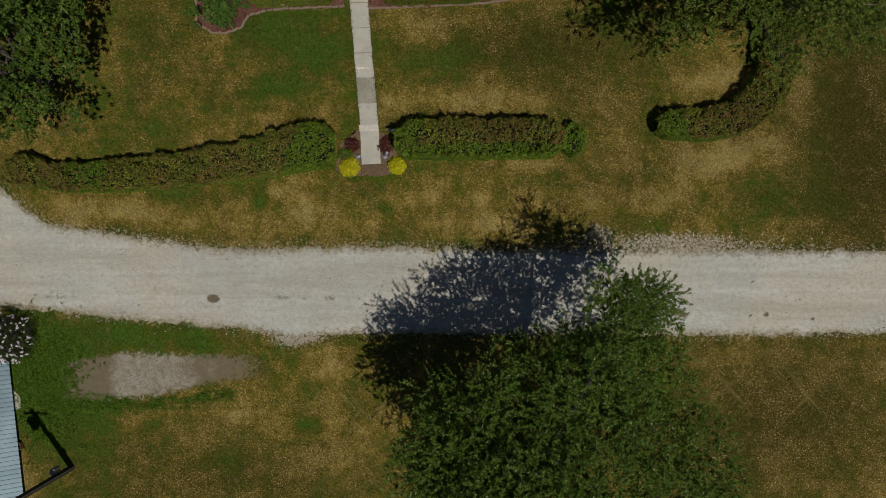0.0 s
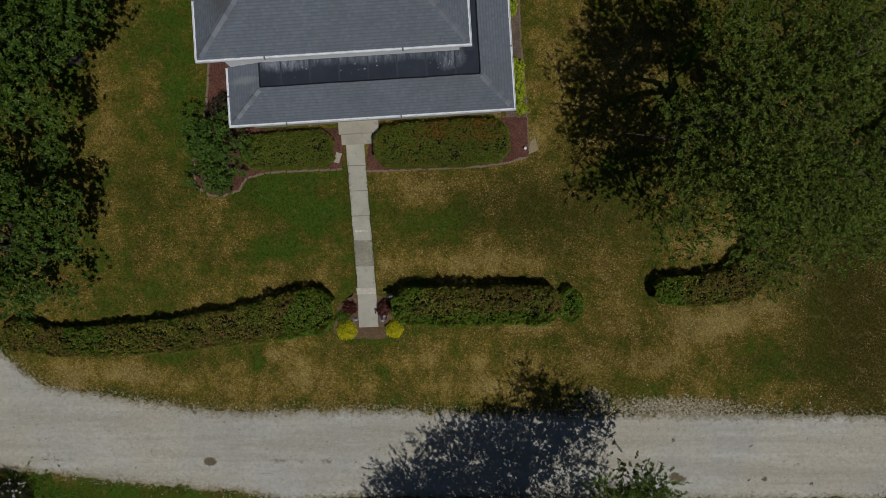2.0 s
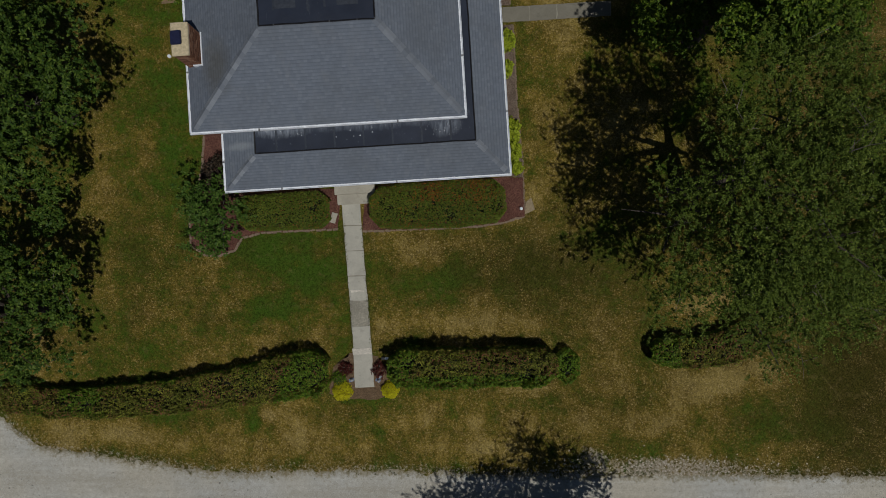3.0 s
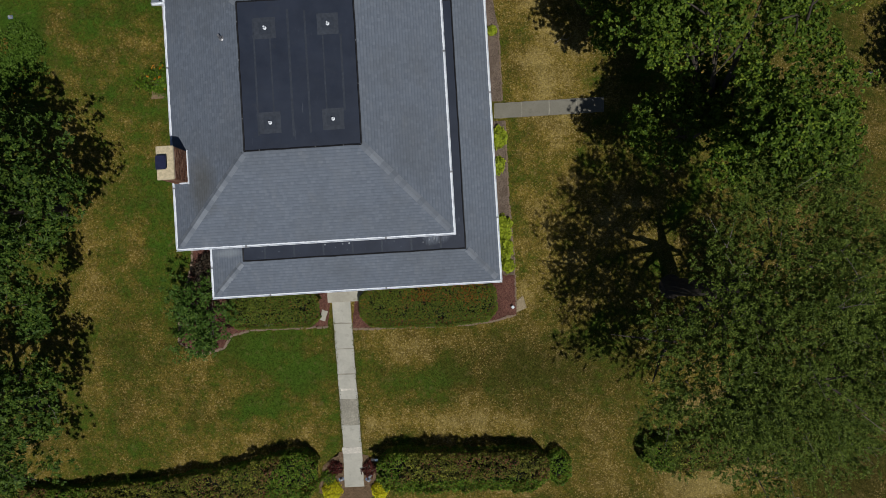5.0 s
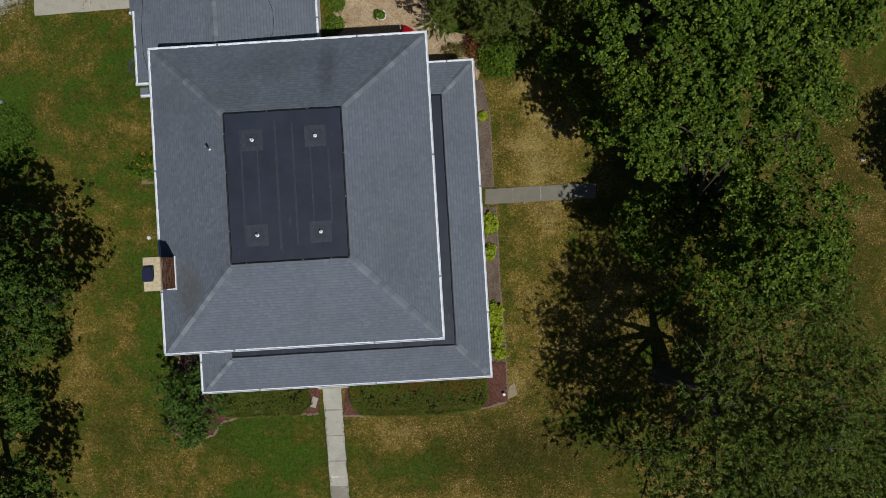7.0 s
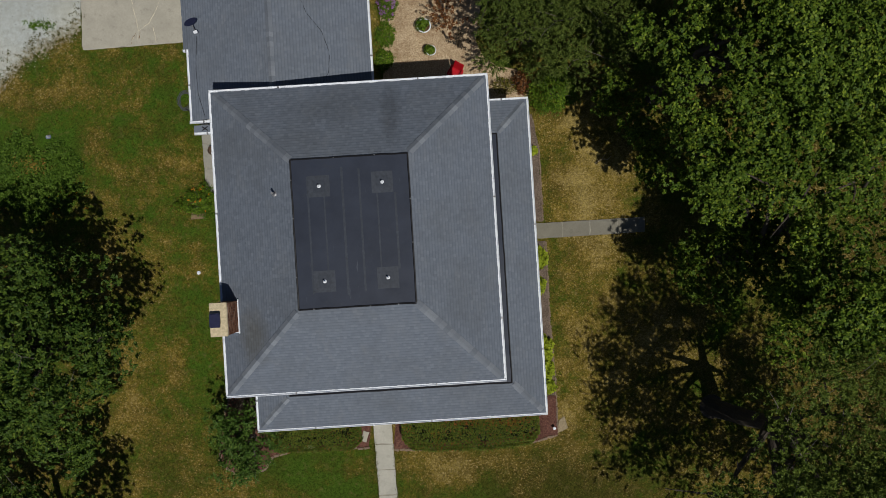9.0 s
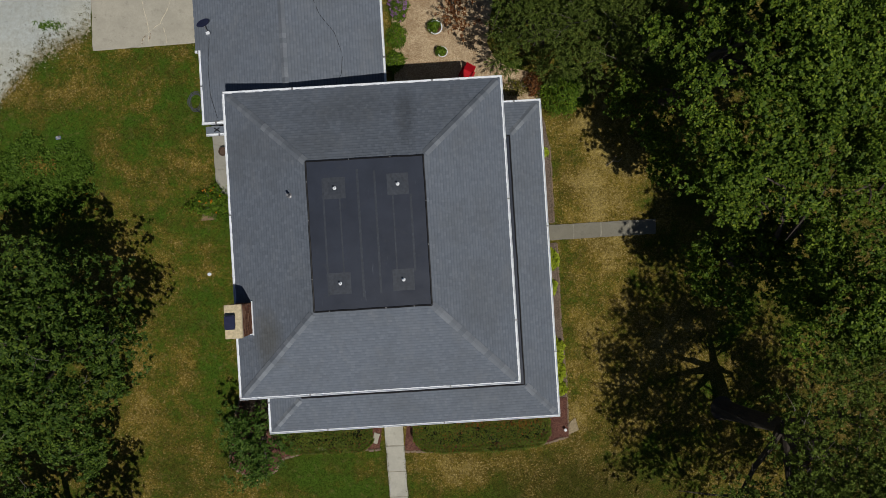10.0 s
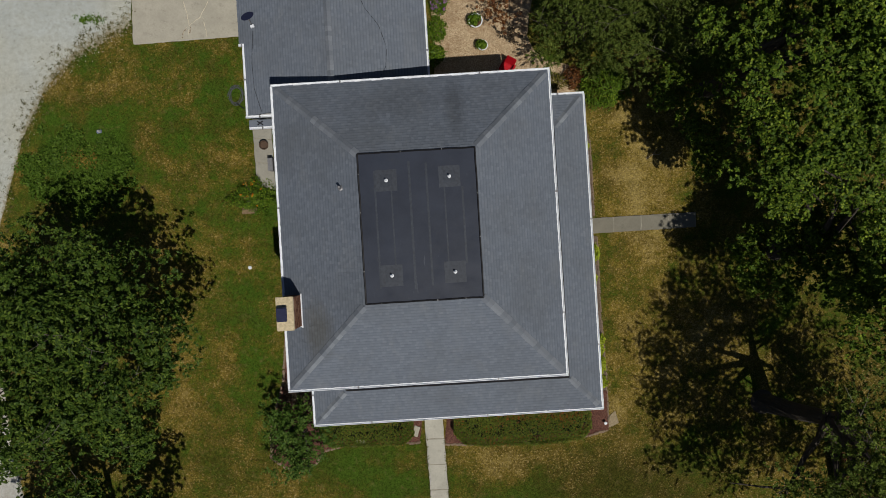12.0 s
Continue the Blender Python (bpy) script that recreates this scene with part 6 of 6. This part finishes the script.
shrub("flowering_shrub", -13.75, 25.0, 1.25, 0.85, 0.75, L_PRIVET, "green clump with orange flowers by the west walk", count=3000, seed=72, lumps=0.5, flower=L_ORANGE, flowers=11, flower_size=0.075)
shrub("crepe_myrtle", -21.9, -4.6, 1.2, 1.3, 1.9, leaf_material("dusky_leaf", (0.02, 0.022, 0.012), (0.04, 0.045, 0.02), (0.06, 0.07, 0.03)), "flowering shrub with white and mauve blossom", count=2600, seed=73, flower=L_PETAL, flowers=110, flower_size=0.10)
shrub("phlox", -4.35, 35.2, 0.5, 0.9, 0.8, L_PRIVET, "purple-flowering plant against the wing", "plant", count=1700, seed=74, flower=L_PURPLE, flowers=70)
shrub("fern", -4.45, 33.6, 0.55, 0.75, 0.5, L_PRIVET, "green leafy plant against the wing", "plant", count=1300, seed=75)
shrub("fern", -4.5, 32.3, 0.55, 0.6, 0.5, L_PRIVET, "green leafy plant against the wing", "plant", count=1100, seed=76)


def vines(rng):
    while True:
        x, y = rng.uniform(-25.8, -19.8), rng.uniform(23.6, 28.8)
        if ((x + 22.7) / 2.8) ** 2 + ((y - 26.3) / 2.2) ** 2 + 1.3 * noise.noise(Vector((x * 0.7, y * 0.7, 0))) + 0.8 * noise.noise(Vector((x * 2, y * 2, 3))) < 0.8:
            return x, y


L_VINE = leaf_material("ground_cover_leaf", (0.045, 0.098, 0.011), (0.095, 0.17, 0.018), (0.18, 0.27, 0.04))
tufts("ground_cover", "thick green creeping ground cover in the lawn", 1900, vines, 0.20, 77, L_VINE)
tufts("wild_flowers", "sparse orange flowers in the ground cover", 14, lambda rng: (rng.normal(-21.2, 0.6), rng.normal(24.9, 0.5)), 0.10, 78, L_ORANGE)
L_STRAW = leaf_material("dry_straw_blade", (0.20, 0.11, 0.02), (0.36, 0.22, 0.045), (0.5, 0.36, 0.10))
tufts("dry_weeds", "dry orange-brown weeds among the ground cover", 60, lambda rng: (rng.normal(-22.6, 0.45), rng.normal(26.8, 0.28)), 0.16, 79, L_STRAW, 14)

# ---- small things ----
def planter(x, y, r, seed):
    t = thing("flower_pot", x, y, 0.02, "white glazed flower pot with a green plant", "flower pot", "pots in the courtyard")
    part("pot", lathe([(r * 0.7, 0.0), (r * 0.9, 0.18), (r, 0.32), (r * 1.08, 0.33), (r * 1.08, 0.38), (r * 0.93, 0.38), (r * 0.9, 0.30), (0.01, 0.30)], 0, 0, 20), WHITE, t)
    part("soil", lathe([(r * 0.9, 0.30), (r * 0.6, 0.325), (0.01, 0.33)], 0, 0, 16), MULCH, t)
    rng = np.random.default_rng(seed)
    d = unit(rng.normal(0, 1, (420, 3)))
    d[:, 2] = np.abs(d[:, 2])
    c = d * (r * 1.15, r * 1.15, 0.3) * rng.uniform(0.4, 1, (420, 1)) + (-0.08, 0.02, 0.34)
    quads_ob("plant", blades(c, d + (0, 0, 0.5), 0.12, 0.06, rng), L_PRIVET, t)


planter(-2.45, 34.0, 0.34, 81)
planter(-2.08, 32.75, 0.25, 82)

chair = thing("garden_chair", -0.85, 31.55, 0.025, "red plastic garden chair on the wood chips", "chair", turn=-28)
part("seat", box(-0.26, 0.26, -0.24, 0.26, 0.36, 0.40, 0.015), RED, chair)
bm = box(-0.26, 0.26, 0.0, 0.04, 0.0, 0.55, 0.015)
bmesh.ops.transform(bm, matrix=Matrix.Translation((0, 0.24, 0.40)) @ Matrix.Rotation(radians(-22), 4, "X"), verts=bm.verts)
part("backrest", bm, RED, chair)
for x in (-0.3, 0.3):
    part("armrest", box(x - 0.05, x + 0.05, -0.26, 0.3, 0.58, 0.61, 0.01), RED, chair)
    for y in (-0.2, 0.24):
        part("leg", box(x - 0.03, x + 0.03, y - 0.03, y + 0.03, 0.0, 0.58, 0.008), RED, chair)

cleanout = thing("drain_cleanout", -13.88, 21.37, -0.02, "white plastic drain cap in the grass", "drain cap")
part("collar", lathe([(0.08, 0.0), (0.08, 0.09), (0.09, 0.10), (0.09, 0.13)], 0, 0, 16), WHITE, cleanout)
part("plug", lathe([(0.055, 0.13), (0.05, 0.16), (0.02, 0.165)], 0, 0, 12), WHITE, cleanout)

corner = bmesh.new()
cr = np.random.default_rng(9)
corner = slab((4.5, 13.3), (5.05, 13.55), (4.85, 14.2), (4.55, 13.95), -0.05, 0.03, cr)
tagged(part("corner_stone", corner, plain("sandy_stone", (0.30, 0.24, 0.15), 0.95, grain=12, vary=0.3)), "flat pale stone at the bed's corner", "stone")
light = thing("garden_light", 4.31, 13.6, 0.02, "small round white garden light at the bed's corner", "garden light")
part("stake", tube([(0, 0, -0.03), (0, 0, 0.22)], [0.02, 0.02], 8), GREY, light)
part("lens", lathe([(0.03, 0.16), (0.075, 0.18), (0.08, 0.21), (0.05, 0.23), (0.015, 0.235)], 0, 0, 16), WHITE, light)

lamp = thing("garden_light", -2.55, 5.98, 0, "black garden light on a stake by the hedge", "garden light")
part("stake", tube([(0, 0, -0.05), (0, 0, 0.75)], [0.015, 0.015], 8), TRIM, lamp)
part("head", box(-0.2, 0.16, -0.07, 0.07, 0.72, 0.80, 0.02), TRIM, lamp)
part("panel", box(-0.02, 0.15, -0.06, 0.06, 0.802, 0.81), WHITE, lamp)


def ornament(x, y, turn):
    t = thing("garden_ornament", x, y, 0.0, "small weathered white and blue stone ornament", "ornament", turn=turn)
    bm = lathe([(0.06, 0.0), (0.08, 0.04), (0.06, 0.10), (0.07, 0.14), (0.045, 0.2), (0.012, 0.22)], 0, 0, 12)
    part("body", bm, plain("weathered_white", (0.42, 0.42, 0.42), 0.7, grain=20, vary=0.3), t)
    part("base", box(-0.16, 0.10, -0.09, 0.09, -0.01, 0.05, 0.02), plain("slate_blue", (0.16, 0.2, 0.3), 0.6), t)


ornament(-4.32, 4.75, 20)
ornament(-2.96, 4.72, -30)
ornament(-2.88, 4.95, 50)
ornament(-21.66, 28.3, 10)
tagged(part("stepping_stone", slab((-5.55, 12.85), (-5.25, 12.75), (-5.1, 13.3), (-5.4, 13.4), 0.0, 0.07, cr), CREAM), "tan flat stone leaning by the walk", "stone")
tagged(part("stepping_stone", slab((-8.5, 12.4), (-7.85, 12.45), (-7.95, 12.62), (-8.4, 12.6), 0.0, 0.06, cr), CONCRETE), "pale flat stone in the bed's edge", "stone")

hose = thing("garden_hose", -14.68, 30.2, 0, "grey garden hose coiled on the grass", "hose")
loops = np.linspace(0, 6.28 * 7, 240)
pts = [((0.34 + 0.05 * math.sin(a * 0.37 + 1)) * math.cos(a) + 0.04 * math.sin(a * 0.11), (0.44 + 0.07 * math.sin(a * 0.29)) * math.sin(a) + 0.05 * math.cos(a * 0.13), 0.02 + a * 0.0012) for a in loops]
part("coil", tube(pts, [0.014] * len(pts), 6), RUBBER, hose)
part("nozzle", tube([(0.05, -0.42, 0.05), (0.3, -0.6, 0.05), (0.42, -0.68, 0.05)], [0.035, 0.025, 0.04], 8), TRIM, hose)

for k, (x, y, r) in enumerate(((-13.15, 27.6, 0.22), (-13.2, 28.75, 0.2))):
    t = thing("clay_pot", x, y, 0.035, "brown pot standing on the west walk", "flower pot")
    part("pot", lathe([(r * 0.7, 0), (r, 0.3), (r * 1.06, 0.31), (r * 1.06, 0.36), (r * 0.9, 0.36), (r * 0.85, 0.25), (0.01, 0.25)], 0, 0, 18), plain("brown_clay", (0.10, 0.065, 0.045), 0.85), t)
unit_box = thing("utility_box", -12.75, 26.6, 0.03, "grey utility box against the west wall", "utility box", turn=HTURN)
part("case", box(-0.11, 0.11, -0.3, 0.3, 0, 0.55, 0.02), GREY, unit_box)
part("lid", box(-0.125, 0.125, -0.32, 0.32, 0.55, 0.58, 0.012), GREY, unit_box)

tagged(part("bare_spot", slab((-14.35, 24.1), (-13.6, 24.15), (-13.55, 24.5), (-14.3, 24.55), -0.04, 0.015, cr), DIRT), "bare dry dirt beside the flowering clump", "ground", kind="structure")

# ---- shed and utility pole ----
shed = thing("shed", -24.12, -9.37, 0, "shed with a ribbed grey-blue metal roof", "shed", turn=6.5)
bm = bmesh.new()
RIB = 0.23
n = 40
prof = []
for k in range(n):
    y = -5.9 + k * RIB
    prof += [(y, 0.0), (y + 0.17, 0.0), (y + 0.185, 0.025), (y + 0.215, 0.025)]
lo = [bm.verts.new((2.35, y, 0.25 + dz)) for y, dz in prof]
hi = [bm.verts.new((-3.0, y, 1.6 + dz)) for y, dz in prof]
for k in range(len(prof) - 1):
    bm.faces.new((lo[k], lo[k + 1], hi[k + 1], hi[k]))
part("roof", bm, TIN, shed)
for x0, x1, y0, y1 in ((1.55, 1.67, -5.4, 3.1), (-3.0, 1.55, 2.98, 3.1), (-3.0, 1.55, -5.4, -5.28)):
    part("wall", box(x0, x1, y0, y1, 0, 0.38), SIDING, shed)
tagged(part("shed_step", slab((-22.4, -7.0), (-21.7, -7.7), (-21.65, -8.3), (-22.4, -8.6), -0.05, 0.05, cr), CREAM), "cream concrete step at the shed", "step")

pole = thing("utility_pole", -19.05, -11.35, 0, "dark wooden utility pole with a meter box", "utility pole")
part("post", tube([(0, 0, -0.2), (0, 0, 3.5), (0.0, 0, 7.4)], [0.16, 0.14, 0.11], 12), POLE_WOOD, pole)
part("meter_box", box(-0.22, 0.0, 0.12, 0.42, 1.0, 1.55, 0.02), GREY, pole, "pale grey meter box")
part("conduit", tube([(0.14, 0.05, 0.0), (0.14, 0.05, 4.5)], [0.03, 0.03], 8), GREY, pole)
part("crossarm", box(-0.6, 0.6, 0.1, 0.2, 6.6, 6.72), POLE_WOOD, pole)
part("transformer", lathe([(0.22, 5.4), (0.25, 5.45), (0.25, 6.1), (0.2, 6.2), (0.05, 6.25)], -0.38, 0, 16), GREY, pole)

branch = bmesh.new()
add_tube(branch, [(6.35, 27.1, 0.03), (6.7, 27.32, 0.05), (7.0, 27.3, 0.04), (7.2, 27.5, 0.03)], [0.03, 0.028, 0.02, 0.008], 6)
add_tube(branch, [(6.7, 27.32, 0.05), (6.85, 27.55, 0.06), (6.95, 27.6, 0.03)], [0.018, 0.012, 0.006], 5)
tagged(part("fallen_branch", branch, plain("pale_dead_wood", (0.42, 0.34, 0.22), 0.9, grain=16)), "pale dead branch lying on the lawn", "branch")

crate = thing("wooden_crate", -21.75, -10.25, 0, "small weathered brown wooden crate by the shed", "crate", turn=20)
part("base", box(-0.22, 0.22, -0.17, 0.17, 0.0, 0.03), POLE_WOOD, crate)
for y in (-0.16, 0.16):
    for z in (0.04, 0.16):
        part("slat", box(-0.22, 0.22, y - 0.012, y + 0.012, z, z + 0.09), RUST, crate)
for x in (-0.21, 0.21):
    part("end_board", box(x - 0.012, x + 0.012, -0.148, 0.148, 0.03, 0.27), RUST, crate)
rock = bmesh.new()
bmesh.ops.create_icosphere(rock, subdivisions=2, radius=0.2)
for v in rock.verts:
    v.co = Vector((v.co.x * 0.75, v.co.y * 0.5, v.co.z * 0.5)) * (1 + 0.3 * noise.noise(v.co * 6))
bmesh.ops.translate(rock, vec=(22.45, 25.65, 0.03), verts=rock.verts)
tagged(part("rock", rock, STONE), "pale rough stone lying in the dry grass", "stone")
